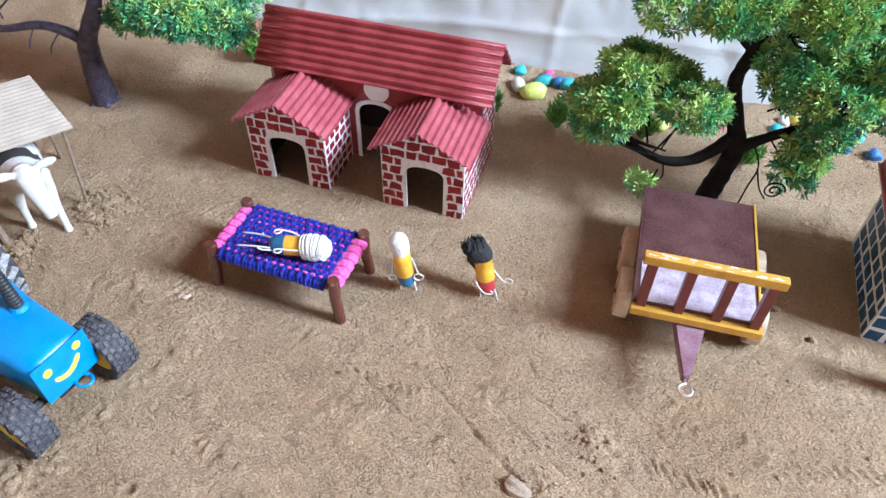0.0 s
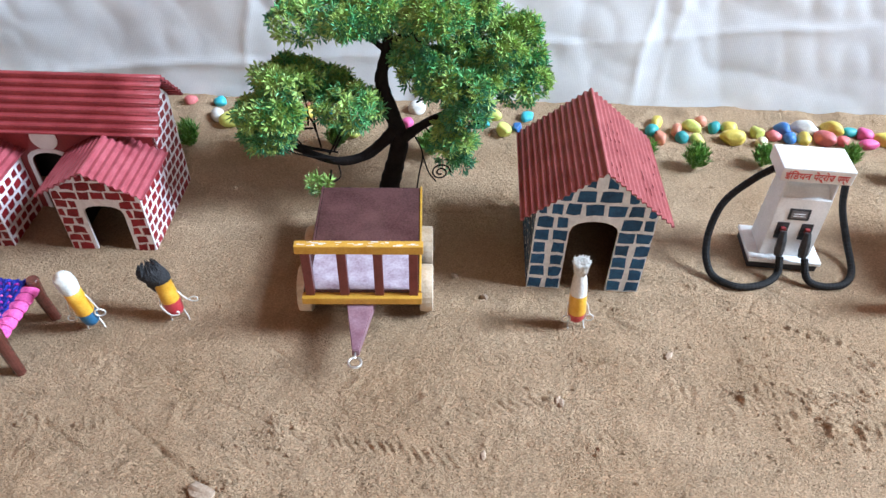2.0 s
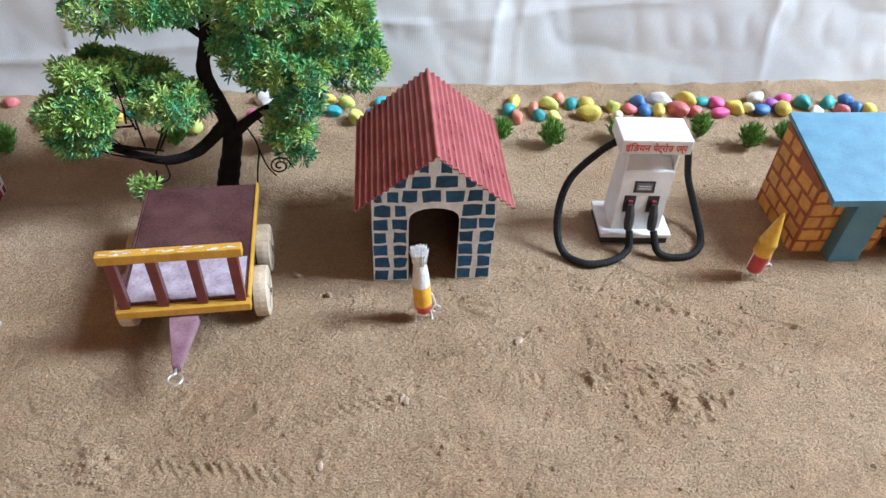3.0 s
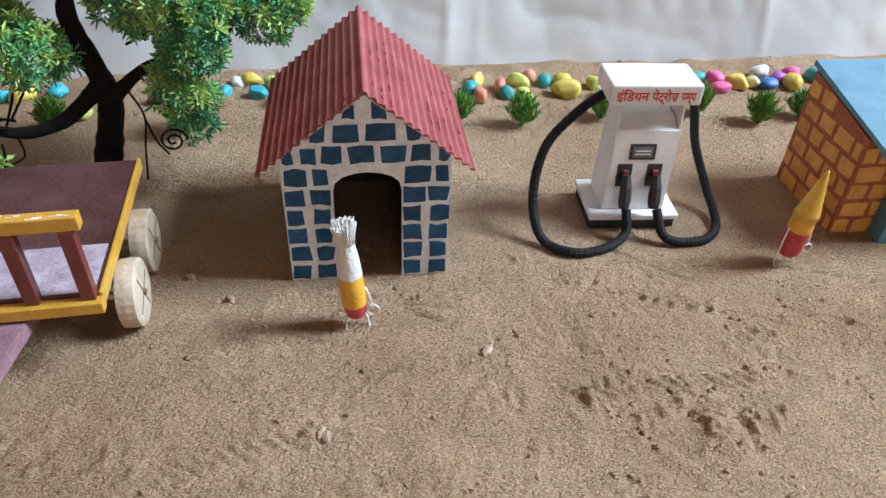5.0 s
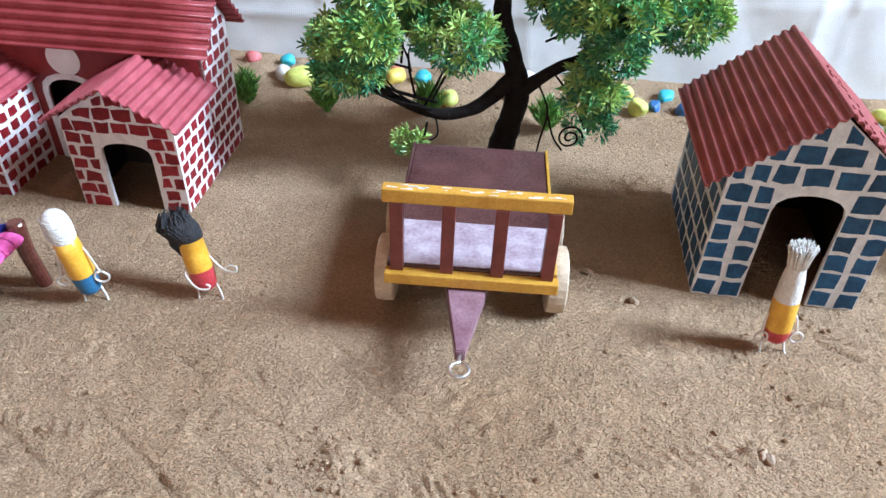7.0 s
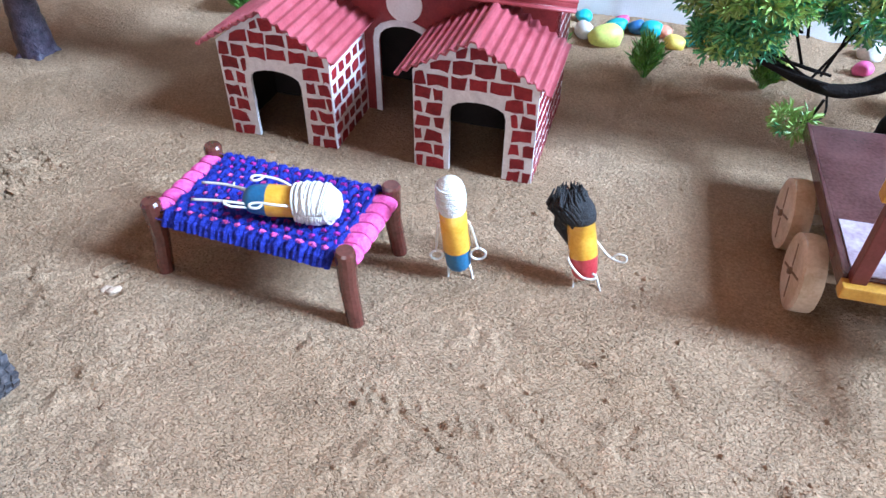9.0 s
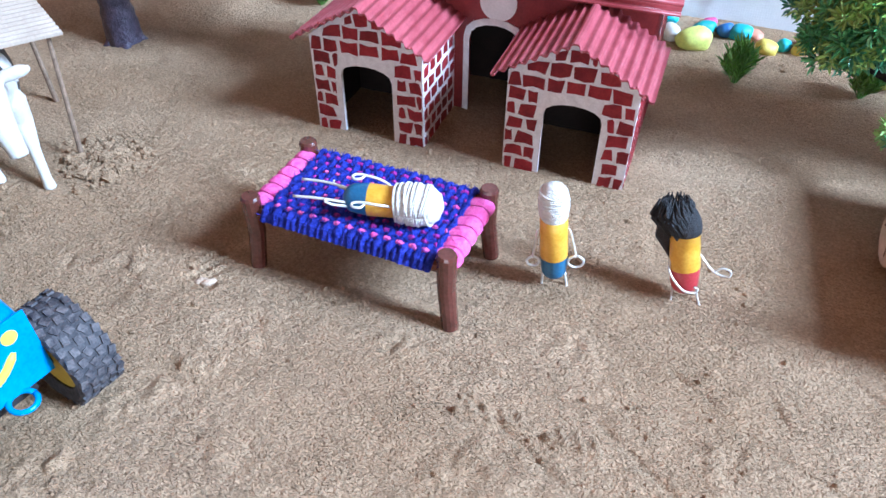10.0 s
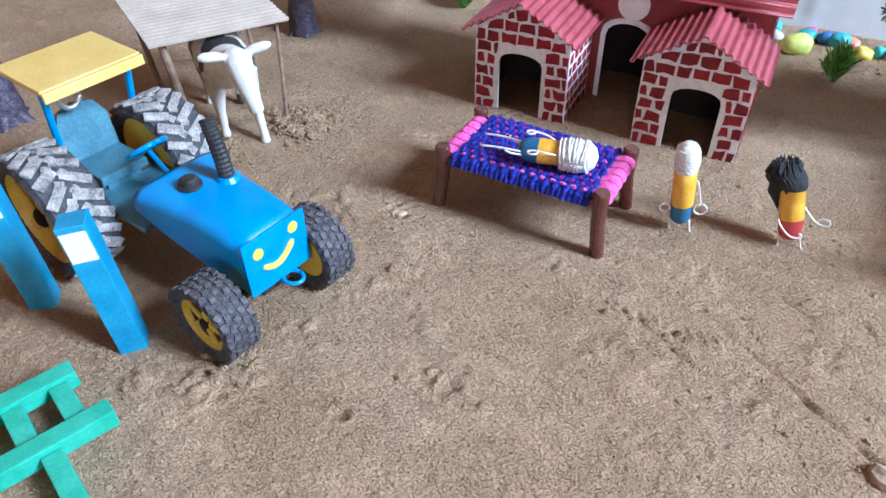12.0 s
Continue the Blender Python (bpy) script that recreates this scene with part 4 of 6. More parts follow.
    hose([(0.668, 0.556, 0.104), (0.642, 0.552, 0.091), (0.614, 0.545, 0.066), (0.602, 0.530, 0.030), (0.604, 0.508, 0.006), (0.622, 0.489, 0.0035), (0.650, 0.488, 0.0035), (0.670, 0.497, 0.008), (0.6725, 0.507, 0.024)], "hose")
    hose([(0.728, 0.552, 0.104), (0.742, 0.552, 0.086), (0.750, 0.547, 0.052), (0.760, 0.530, 0.018), (0.755, 0.500, 0.004), (0.736, 0.482, 0.0035), (0.712, 0.482, 0.0035), (0.699, 0.489, 0.008), (0.6965, 0.502, 0.024)], "hose")


fuel_pump()


# ---- trailer ----
def trailer():
    t = thing("farm_trailer", frame_at(0.2474, 0.4567, -4.6, 0.0), "maroon wooden farm trailer with yellow rails and raw wood wheels", "trailer")
    part("bed", box(-0.0505, 0.0505, 0.004, 0.156, 0.0475, 0.0545, 0.0008), [MAROON], t)
    # The bed's reflection of the bright surroundings, painted as a pale panel.
    part("bed_sheen_panel", box(-0.048, 0.048, 0.006, 0.052, 0.0546, 0.0552), LILAC_SHEEN, t, "worn bed front with its glossy reflection painted lilac")
    part("side_edge", box(0.0506, 0.0528, 0.004, 0.157, 0.046, 0.0555, 0.0006), YELLOW_WOOD, t, "yellow painted side edge")
    part("side_edge", box(-0.0528, -0.0506, 0.004, 0.157, 0.046, 0.0555, 0.0006), MAROON, t)
    part("lower_rail", box(-0.0535, 0.0535, -0.004, 0.0038, 0.0455, 0.0535, 0.0009), YELLOW_WOOD, t, "yellow ochre lower rail")
    part("upper_rail", box(-0.0545, 0.0545, -0.0005, 0.0075, 0.1035, 0.1125, 0.0009), YELLOW_WOOD, t, "yellow ochre upper rail")
    wear = random.Random(31)
    bm = bmesh.new()
    for _ in range(26):
        u, w = wear.uniform(-0.053, 0.045), wear.uniform(0.002, 0.007)
        y0 = wear.uniform(0.0002, 0.0055)
        box(u, min(u + w, 0.0535), y0, y0 + wear.uniform(0.0004, 0.0012), 0.11245, 0.11262, 0.0, bm)
    tagged(part("worn_paint", bm, WHITE_PAINT, t, "white undercoat showing through worn yellow paint"), kind="stuff")
    for u in (-0.046, -0.0155, 0.0155, 0.046):
        part("rail_post", box(u - 0.004, u + 0.004, -0.0005, 0.0065, 0.0535, 0.1035, 0.0006), POST_RED, t)
    part("frame_rail", box(-0.030, -0.022, 0.02, 0.14, 0.036, 0.0475), MAROON, t)
    part("frame_rail", box(0.022, 0.030, 0.02, 0.14, 0.036, 0.0475), MAROON, t)
    bm = bmesh.new()
    lo = [bm.verts.new(p) for p in ((-0.0165, 0.010, 0.034), (0.0125, 0.010, 0.034), (-0.0005, -0.052, 0.032), (-0.006, -0.052, 0.032))]
    hi = [bm.verts.new(p) for p in ((-0.0165, 0.010, 0.0445), (0.0125, 0.010, 0.0445), (-0.0005, -0.052, 0.0405), (-0.006, -0.052, 0.0405))]
    bm.faces.new(lo)
    bm.faces.new(hi)
    for i in range(4):
        bm.faces.new((lo[i], lo[(i + 1) % 4], hi[(i + 1) % 4], hi[i]))
    bmesh.ops.bevel(bm, geom=list(bm.edges), offset=0.0007, segments=2, affect="EDGES")
    ton = part("drawbar", bm, MAUVE, t, "tapering mauve drawbar")
    ring = [(-0.003 + 0.0055 * math.sin(a), -0.0625 - 0.0055 * math.cos(a), 0.0365) for a in (2 * math.pi * k / 18 for k in range(1, 18))]
    part("hitch_ring", tube([(-0.0035, -0.050, 0.0365), (-0.0035, -0.0555, 0.0365)] + ring[8:] + ring[:8], 0.00115, 8), STEEL, ton, "bent steel eye", smooth=True)
    for v in (0.040, 0.096):
        part("axle", tube([(-0.052, v, 0.0215), (0.055, v, 0.0215)], 0.0028, 10), RAW_WOOD, t, smooth=True)
        part("axle_block", box(-0.034, 0.034, v - 0.005, v + 0.005, 0.0225, 0.036), RAW_WOOD, t)
        for side in (-1, 1):
            m = pose(side * 0.0575, v, 0.0225, 0, 90 * side, 0)
            w = part("wheel", lathe([(0.0205, -0.0065), (0.0228, -0.0055), (0.0232, 0.0), (0.0228, 0.0055), (0.0205, 0.0065)], 26, m=m), RAW_WOOD, t, "thick raw wooden disc wheel")
            part("hub_pin", lathe([(0.0022, 0.0060), (0.0022, 0.0085)], 10, m=m), STICK, w)
            for k in range(4):
                a = math.pi * k / 2 + 0.4
                part("spoke_groove", box(0.003, 0.0165, -0.0007, 0.0007, 0.0062, 0.0068, m=m @ pose(0, 0, 0, 0, 0, math.degrees(a))), STICK, w)


trailer()


# ---- cot ----
def cot():
    t = thing("woven_cot", frame_at(-0.115, 0.479, -9.8, -0.001), "small charpoy cot with brown legs and blue-and-pink woven yarn", "cot")
    L, S = 0.0615, 0.0312
    for x in (-L, L):
        for y in (-S, S):
            k = Vector((x, y, 0)) * 0.05
            part("leg", tube([(x + k.x, y + k.y, 0), (x + k.x, y + k.y, 0.002), (x, y, 0.030), (x, y, 0.0535), (x, y, 0.0552)], [0.0046, 0.0050, 0.0053, 0.0058, 0.0048], 14), COT_BROWN, t, smooth=False)
    for y in (-S, S):
        part("side_rail", tube([(-L, y, 0.0445), (L, y, 0.0445)], 0.0034, 8), COT_BROWN, t)
    for x in (-L, L):
        part("end_rail", tube([(x, -S, 0.0445), (x, S, 0.0445)], 0.0034, 8), COT_BROWN, t)
    rnd = random.Random(8)
    n = 27
    for i in range(n):
        x = -L + 0.0105 + (2 * L - 0.020) * i / (n - 1)
        pts = []
        for k in range(33):
            s = k / 32
            y = -S - 0.0042 + (2 * S + 0.0084) * s
            wave = math.sin(math.pi * (s * 9 + i))
            edge = -0.006 * (max(0, abs(2 * s - 1) - 0.9) / 0.1) ** 2
            pts.append((x + rnd.uniform(-0.0006, 0.0006), y, 0.0488 + 0.0010 * wave + edge - 0.0018 * (1 - (2 * s - 1) ** 2)))
        part("blue_cord", tube(pts, [0.00235 + rnd.uniform(-0.0004, 0.0004) for _ in pts], 8), YARN_BLUE, t)
    for j in range(9):
        y = -S + 0.0035 + (2 * S - 0.007) * j / 8
        pts = []
        for k in range(81):
            s = k / 80
            i = s * (n - 1)
            wave = math.cos(math.pi * i) * (1 if j % 2 else -1)
            pts.append((-L + 0.012 + (2 * L - 0.022) * s, y + rnd.uniform(-0.0003, 0.0003), 0.0483 + 0.0017 * wave - 0.0018 * (1 - (2 * j / 8 - 1) ** 2)))
        part("cross_cord", tube(pts, 0.0017, 6), YARN_PURPLE if j % 3 else YARN_PINK, t, "magenta yarn strand")
    for side in (-1, 1):
        for k in range(6):
            y = -S + 0.0072 + (2 * S - 0.0144) * k / 5
            bm = tube(smooth_path([(side * (L - 0.0085), y, 0.0472), (side * (L - 0.003), y, 0.0490), (side * (L + 0.0015), y, 0.0488), (side * (L + 0.0045), y, 0.0445), (side * L, y, 0.0402)], 3), 0.0016, 10)
            bmesh.ops.scale(bm, vec=(1, 2.9, 1), verts=bm.verts, space=Matrix.Translation((0, -y, 0)))
            part("pink_wrap", bm, YARN_PINK, t, "wrapped pink yarn band")

    # loose fibres standing off the yarn
    v, f = [], []
    for _ in range(4200):
        x, y = rnd.uniform(-L + 0.009, L - 0.010), rnd.uniform(-S - 0.004, S + 0.004)
        o = Vector((x, y, 0.0502 - 0.0018 * (1 - (y / S) ** 2) - 0.004 * max(0.0, abs(y) / S - 0.98) * 8))
        d = Vector((rnd.gauss(0, 1), rnd.gauss(0, 1), rnd.uniform(0.1, 0.7))).normalized() * rnd.uniform(0.002, 0.0058)
        w = d.cross(Vector((0, 0, 1))).normalized() * 0.00034
        i = len(v)
        v += [tuple(o - w), tuple(o + w), tuple(o + d * 0.6 + w * 0.7), tuple(o + d)]
        f += [(i, i + 1, i + 2), (i, i + 2, i + 3)]
    me = bpy.data.meshes.new("yarn_fuzz")
    me.from_pydata(v, [], f)
    me.materials.append(YARN_BLUE)
    fuzz = new("yarn_fuzz", me)
    fuzz.parent = t
    tagged(fuzz, "fuzzy blue yarn fibres", kind="stuff")


cot()


# ---- dolls: one plain mesh each ----
def doll(name, m, label, low, body, hat, arms, tufts=()):
    """low: colour of the bottom; body: radius and heights; hat: profile and material; arms: wire lines."""
    r, z0, zs, z1 = body
    mats = [DOLL_YELLOW, low, hat[1], WIRE]
    prof, idx = [], []
    for k in range(7):
        a = math.pi / 2 * k / 6
        prof.append((max(0.0006, 0.93 * r * math.sin(a)), z0 + 0.85 * r * (1 - math.cos(a))))
        idx.append(1)
    prof += [(r * 1.02, zs), (r * 1.03, zs + 0.0006), (r, (zs + z1) / 2), (r * 0.97, z1)]
    idx += [1, 0, 0, 0]
    for p in hat[0]:
        prof.append(p)
        idx.append(2)
    bm = lathe(prof, 20, indices=idx)
    for s in (-1, 1):
        tube([(s * r * 0.75, 0.001, z0 + r * 0.5), (s * r * 0.9, 0.0, 0.004), (s * r * 0.95, -0.002, 0.0002), (s * r * 0.95, -0.004, 0.0006)], 0.00075, 6, bm, index=3)
    for line in arms:
        tube(smooth_path(line, 5), 0.0008, 6, bm, index=3)
    for line, radii in tufts:
        tube(line, radii, 7, bm, index=2)
    ob = part(name, bm, mats, None, smooth=True)
    ob.matrix_basis = m
    return tagged(ob, label, "doll", "painted dolls")


def loop_arm(s, r, z, drop, out, size):
    """A wire arm that ends in an eye."""
    x = s * (r + 0.0012)
    end = (x + s * out, -0.003, z - drop)
    ring = [(end[0] + s * size * math.sin(a), end[1] - 0.001, end[2] - size + size * math.cos(a)) for a in (0.4, 1.4, 2.4, 3.4, 4.4, 5.4, 6.2)]
    return [(s * r * 0.9, 0.001, z + 0.002), (x, -0.001, z - 0.001), end] + ring


HAIR = [([(-0.006 + 0.0015 * (k % 3), 0.006, 0.033 + 0.002 * (k % 4)), (-0.0125 + 0.0024 * k, 0.0065, 0.048), (-0.0105 + 0.0022 * k, 0.003, 0.061), (-0.006 + 0.0016 * k, -0.001 - 0.0005 * (k % 3), 0.071 + 0.0012 * (k % 3))], [0.0028, 0.0042, 0.004, 0.0016]) for k in range(7)]
fray_random = random.Random(21)
LOCKS = []
for k in range(150):
    a, rise = fray_random.uniform(0, 6.283), fray_random.uniform(0, 1)
    foot = Vector((0.0090 * math.cos(a) - 0.0015, 0.0090 * math.sin(a) + 0.001, 0.050 + 0.008 * rise - (0.014 * fray_random.random() if math.sin(a) > 0.3 else 0.0)))
    tip = Vector((-0.003 - 0.006 * fray_random.random() + 0.006 * math.cos(a), 0.002 + 0.005 * math.sin(a), 0.066 + 0.010 * fray_random.random()))
    LOCKS.append(([foot, (foot + tip) / 2 + Vector((-0.0035 + 0.0035 * math.cos(a), 0.004 * math.sin(a), 0.002)), tip], [0.0008, 0.0010, 0.0003]))
FRAY = []
for k in range(150):
    a, q, top = fray_random.uniform(0, 6.283), fray_random.uniform(0, 1) ** 0.5, fray_random.uniform(-0.0012, 0.0012)
    FRAY.append(([(0.0056 * q * math.cos(a), 0.0056 * q * math.sin(a), 0.070), (0.0066 * q * math.cos(a), 0.0066 * q * math.sin(a), 0.078), (0.0086 * q * math.cos(a), 0.0086 * q * math.sin(a), 0.0845 + top)], [0.0007, 0.0007, 0.0004]))
WRAP = []
for k in range(14):
    tilt, z = fray_random.uniform(-0.25, 0.25), 0.0575 + 0.00125 * k
    WRAP.append(([((0.0073 + 0.0009 * math.sin(math.pi * k / 13)) * math.cos(a), (0.0073 + 0.0009 * math.sin(math.pi * k / 13)) * math.sin(a), z + 0.006 * tilt * math.cos(a)) for a in (2 * math.pi * q / 18 for q in range(19))], 0.0006))
TURBAN = ([(0.0074, 0.0562), (0.0066, 0.0575)] + [(0.0068 + 0.0011 * math.sin(math.pi * k / 13) + 0.00035 * (k % 2), 0.0585 + 0.00125 * k) for k in range(12)] + [(0.0074, 0.0742), (0.0058, 0.0766), (0.0036, 0.0782), (0.001, 0.079)], THREAD)
doll("doll", pose(-0.004, 0.485, -0.001, 3, -6, 8), "yellow-and-blue painted doll with a white thread turban", DOLL_BLUE, (0.0080, 0.009, 0.027, 0.056), TURBAN, [loop_arm(-1, 0.0082, 0.045, 0.016, 0.0026, 0.0036), loop_arm(1, 0.0082, 0.045, 0.016, 0.003, 0.0045)], WRAP)
doll("doll", pose(0.0725, 0.4885, -0.001, -13, -9, 12) @ Matrix.Scale(0.93, 4), "yellow-and-red painted doll with thick black yarn hair", DOLL_RED, (0.0090, 0.009, 0.027, 0.051),
     ([(0.0094, 0.0515), (0.0098, 0.055), (0.0092, 0.060), (0.0070, 0.065), (0.004, 0.068), (0.001, 0.069)], BLACK_YARN),
     [[(-0.0085, 0, 0.034), (-0.010, -0.006, 0.027), (-0.004, -0.0115, 0.018), (0.003, -0.0125, 0.0155), (0.005, -0.012, 0.0175), (0.003, -0.0125, 0.0195)], [(0.0085, 0, 0.036), (0.014, -0.003, 0.027), (0.019, -0.005, 0.0225), (0.0245, -0.007, 0.0215), (0.0255, -0.0065, 0.025), (0.021, -0.005, 0.0265), (0.017, -0.004, 0.0245)]],
     HAIR + LOCKS)
doll("doll", pose(0.449, 0.4525, -0.001, -2, -4, -4), "yellow-and-red painted doll with a frayed white thread crest", DOLL_RED, (0.0082, 0.008, 0.0205, 0.044),
     ([(0.0078, 0.0445), (0.0074, 0.053), (0.0066, 0.062), (0.0058, 0.066), (0.0056, 0.070), (0.0058, 0.076), (0.005, 0.081), (0.001, 0.082)], THREAD),
     [loop_arm(-1, 0.0082, 0.030, 0.011, 0.001, 0.0040), loop_arm(1, 0.0082, 0.030, 0.011, 0.002, 0.0040)], FRAY)
doll("doll", pose(0.781, 0.4455, -0.001, 2, 2, -6), "red-and-yellow painted doll with a pointed gold foil hat", DOLL_RED, (0.0088, 0.008, 0.034, 0.0475),
     ([(0.0094, 0.0475), (0.0086, 0.051), (0.0066, 0.060), (0.0042, 0.072), (0.0018, 0.083), (0.0006, 0.086)], GOLD),
     [[(-0.0085, 0, 0.036), (-0.0105, -0.002, 0.028), (-0.011, -0.003, 0.014)], loop_arm(1, 0.0088, 0.034, 0.012, 0.001, 0.0035)])
SWATHE = []
for k in range(19):
    z, tilt = 0.0395 + 0.0012 * k, fray_random.uniform(-0.3, 0.3)
    r = (0.0096 + 0.0022 * math.sin(math.pi * (k + 2) / 20)) * min(1.0, 0.62 + (18 - k) * 0.12)
    SWATHE.append(([(r * math.cos(a), r * math.sin(a), z + r * tilt * math.sin(a)) for a in (2 * math.pi * q / 18 for q in range(19))], 0.0008))
doll("doll", pose(-0.1215, 0.464, 0.0600, 0, 90, 4.0) @ pose(0, 0, -0.012, 0, 0, -90), "yellow-and-blue painted doll with a white turban lying on the cot", DOLL_BLUE, (0.0090, 0.008, 0.0225, 0.039),
     ([(0.0098, 0.0385), (0.0112, 0.044), (0.0118, 0.051), (0.0110, 0.058), (0.0072, 0.063), (0.001, 0.065)], THREAD),
     [[(0.008, -0.003, 0.037), (0.0115, -0.006, 0.030), (0.0120, -0.007, 0.022), (0.0135, -0.007, 0.0175), (0.0165, -0.007, 0.0185), (0.0165, -0.007, 0.0225), (0.0135, -0.007, 0.0240)],
      [(-0.008, -0.002, 0.037), (-0.0095, -0.007, 0.028), (-0.0080, -0.0105, 0.0165), (-0.0050, -0.011, 0.0130), (-0.0025, -0.011, 0.0150), (-0.0040, -0.011, 0.0185), (-0.0075, -0.0108, 0.0195)],
      [(-0.006, -0.001, 0.012), (-0.0075, -0.003, -0.004), (-0.008, -0.003, -0.018)], [(0.006, -0.001, 0.012), (0.0075, -0.003, -0.004), (0.008, -0.003, -0.018)]], SWATHE)


# ---- trees ----
class Leaves:
    """Collects leaves, each a folded blade of its own, into one mesh."""

    def __init__(self):
        self.v, self.f, self.m = [], [], []

    def blade(self, p, d, up, length, width, index):
        side = d.cross(up)
        if side.length < 1e-5:
            side = d.orthogonal()
        side.normalize()
        nrm = side.cross(d).normalized()
        i = len(self.v)
        for a, b, c in ((0, 0, 0), (0.45, -0.5, 0.10), (0.5, 0, -0.04), (0.45, 0.5, 0.10), (0.82, -0.3, 0.02), (0.82, 0.3, 0.02), (1, 0, -0.10)):
            self.v.append(p + d * (a * length) + side * (b * width) + nrm * (c * length))
        for q in ((0, 2, 1), (0, 3, 2), (1, 2, 6, 4), (2, 3, 5, 6)):
            self.f.append(tuple(i + k for k in q))
            self.m.append(index)

    def rosette(self, p, out, rnd, size, index, n=16):
        out = out.normalized()
        a0 = out.orthogonal().normalized()
        b0 = out.cross(a0)
        for k in range(n):
            a = 2.4 * k + rnd.uniform(-0.3, 0.3)
            rise = 0.15 + 0.85 * k / n + rnd.uniform(-0.1, 0.1)
            d = ((a0 * math.cos(a) + b0 * math.sin(a)) * (1.15 - 0.7 * k / n) + out * rise).normalized()
            s = size * rnd.uniform(0.75, 1.15)
            self.blade(p + d * (0.55 * size * rnd.random()) + out * (0.003 * k / n), d, out, s, s * 0.30, index)

    def make(self, name, parent, label=""):
        me = bpy.data.meshes.new(name)
        me.from_pydata([tuple(q) for q in self.v], [], self.f)
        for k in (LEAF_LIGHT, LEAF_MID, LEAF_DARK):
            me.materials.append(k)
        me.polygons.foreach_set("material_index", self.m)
        ob = new(name, me)
        ob.parent = parent
        return tagged(ob, label, kind="stuff")


def clump(parent, twigs, c, radii, count, rnd, size=0.0070, light=0.42, root=None):
    """A cushion of rosettes, uneven, denser outside and open below, with fine twigs to its root."""
    lv = Leaves()
    c = Vector(c)
    lobes = []
    for _ in range(9):
        a, h = rnd.uniform(0, 6.28), rnd.uniform(-0.35, 0.75)
        lobes.append((Vector((math.cos(a) * radii[0] * 0.66, math.sin(a) * radii[1] * 0.66, h * radii[2] * 0.75)), rnd.uniform(0.28, 0.46)))
    for _ in range(int(count * 4.6)):
        o, s = rnd.choice(lobes)
        d = Vector((rnd.gauss(0, 1), rnd.gauss(0, 1), rnd.gauss(0.25, 0.9))).normalized()
        q = rnd.uniform(0.55, 1.0) ** 0.5
        p = o + Vector((d.x * radii[0], d.y * radii[1], d.z * radii[2])) * s * q
        if p.z < -radii[2] * 0.75:
            p.z = -radii[2] * rnd.uniform(0.4, 0.75)
        out = (d + Vector((0, -0.15, 0.55)) + Vector((rnd.gauss(0, 0.25), rnd.gauss(0, 0.25), rnd.gauss(0, 0.2)))).normalized()
        # Random leaf tones; lighter tops and darker undersides paint in light and shade.
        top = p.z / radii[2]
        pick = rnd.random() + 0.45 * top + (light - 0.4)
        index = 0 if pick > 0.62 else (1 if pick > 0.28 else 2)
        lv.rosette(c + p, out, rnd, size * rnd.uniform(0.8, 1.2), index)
        if rnd.random() < 0.011 and root is not None:
            r0 = Vector(root) + Vector((rnd.uniform(-0.01, 0.01), rnd.uniform(-0.01, 0.01), rnd.uniform(-0.004, 0.006)))
            mid = (r0 + c + p) / 2 + Vector((rnd.uniform(-0.01, 0.01), rnd.uniform(-0.01, 0.01), -0.006))
            tube(smooth_path([r0, mid, c + p], 3), [0.0011] * 3 + [0.0008] * 4, 5, twigs)
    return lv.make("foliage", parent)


def limb(bm, pts, r0, r1, n=10):
    line = smooth_path(pts, 5)
    k = len(line) - 1
    rnd = random.Random(len(line) * 7 + n)
    tube(line, [(r0 + (r1 - r0) * i / k) * rnd.uniform(0.93, 1.07) for i in range(k + 1)], n, bm)


def bonsai(x, y, label, trunk, limbs, clumps, bark, seed, extras=()):
    t = thing("bonsai_tree", pose(x, y, -0.002), label, "artificial tree")
    base = Vector((x, y, 0))
    rnd = random.Random(seed)
    rel = lambda p: Vector(p) - base
    bm = bmesh.new()
    limb(bm, [rel(p) for p in trunk[0]], trunk[1], trunk[2], 14)
    for k in range(5):
        a = 6.28 * k / 5 + 0.3
        f = trunk[1] * 0.9
        limb(bm, [(math.cos(a) * f * 0.4, math.sin(a) * f * 0.4, 0.014), (math.cos(a) * f * 0.95, math.sin(a) * f * 0.95, 0.003), (math.cos(a) * f * 1.5, math.sin(a) * f * 1.5, -0.002)], f * 0.5, f * 0.2, 8)
    part("trunk", bm, bark, t, smooth=True)
    for pts, r0, r1 in limbs:
        bm = bmesh.new()
        limb(bm, [rel(p) for p in pts], r0, r1)
        part("limb", bm, bark, t, smooth=True)
    twigs = bmesh.new()
    for c, radii, count, light, root in clumps:
        clump(t, twigs, rel(c), radii, count, rnd, light=light, root=rel(root))
    for pts in extras:
        tube(smooth_path([rel(p) for p in pts], 5), 0.0009, 5, twigs)
    if len(twigs.verts):
        tagged(part("twig_tangle", twigs, bark, t), kind="stuff")
    else:
        twigs.free()
    return t


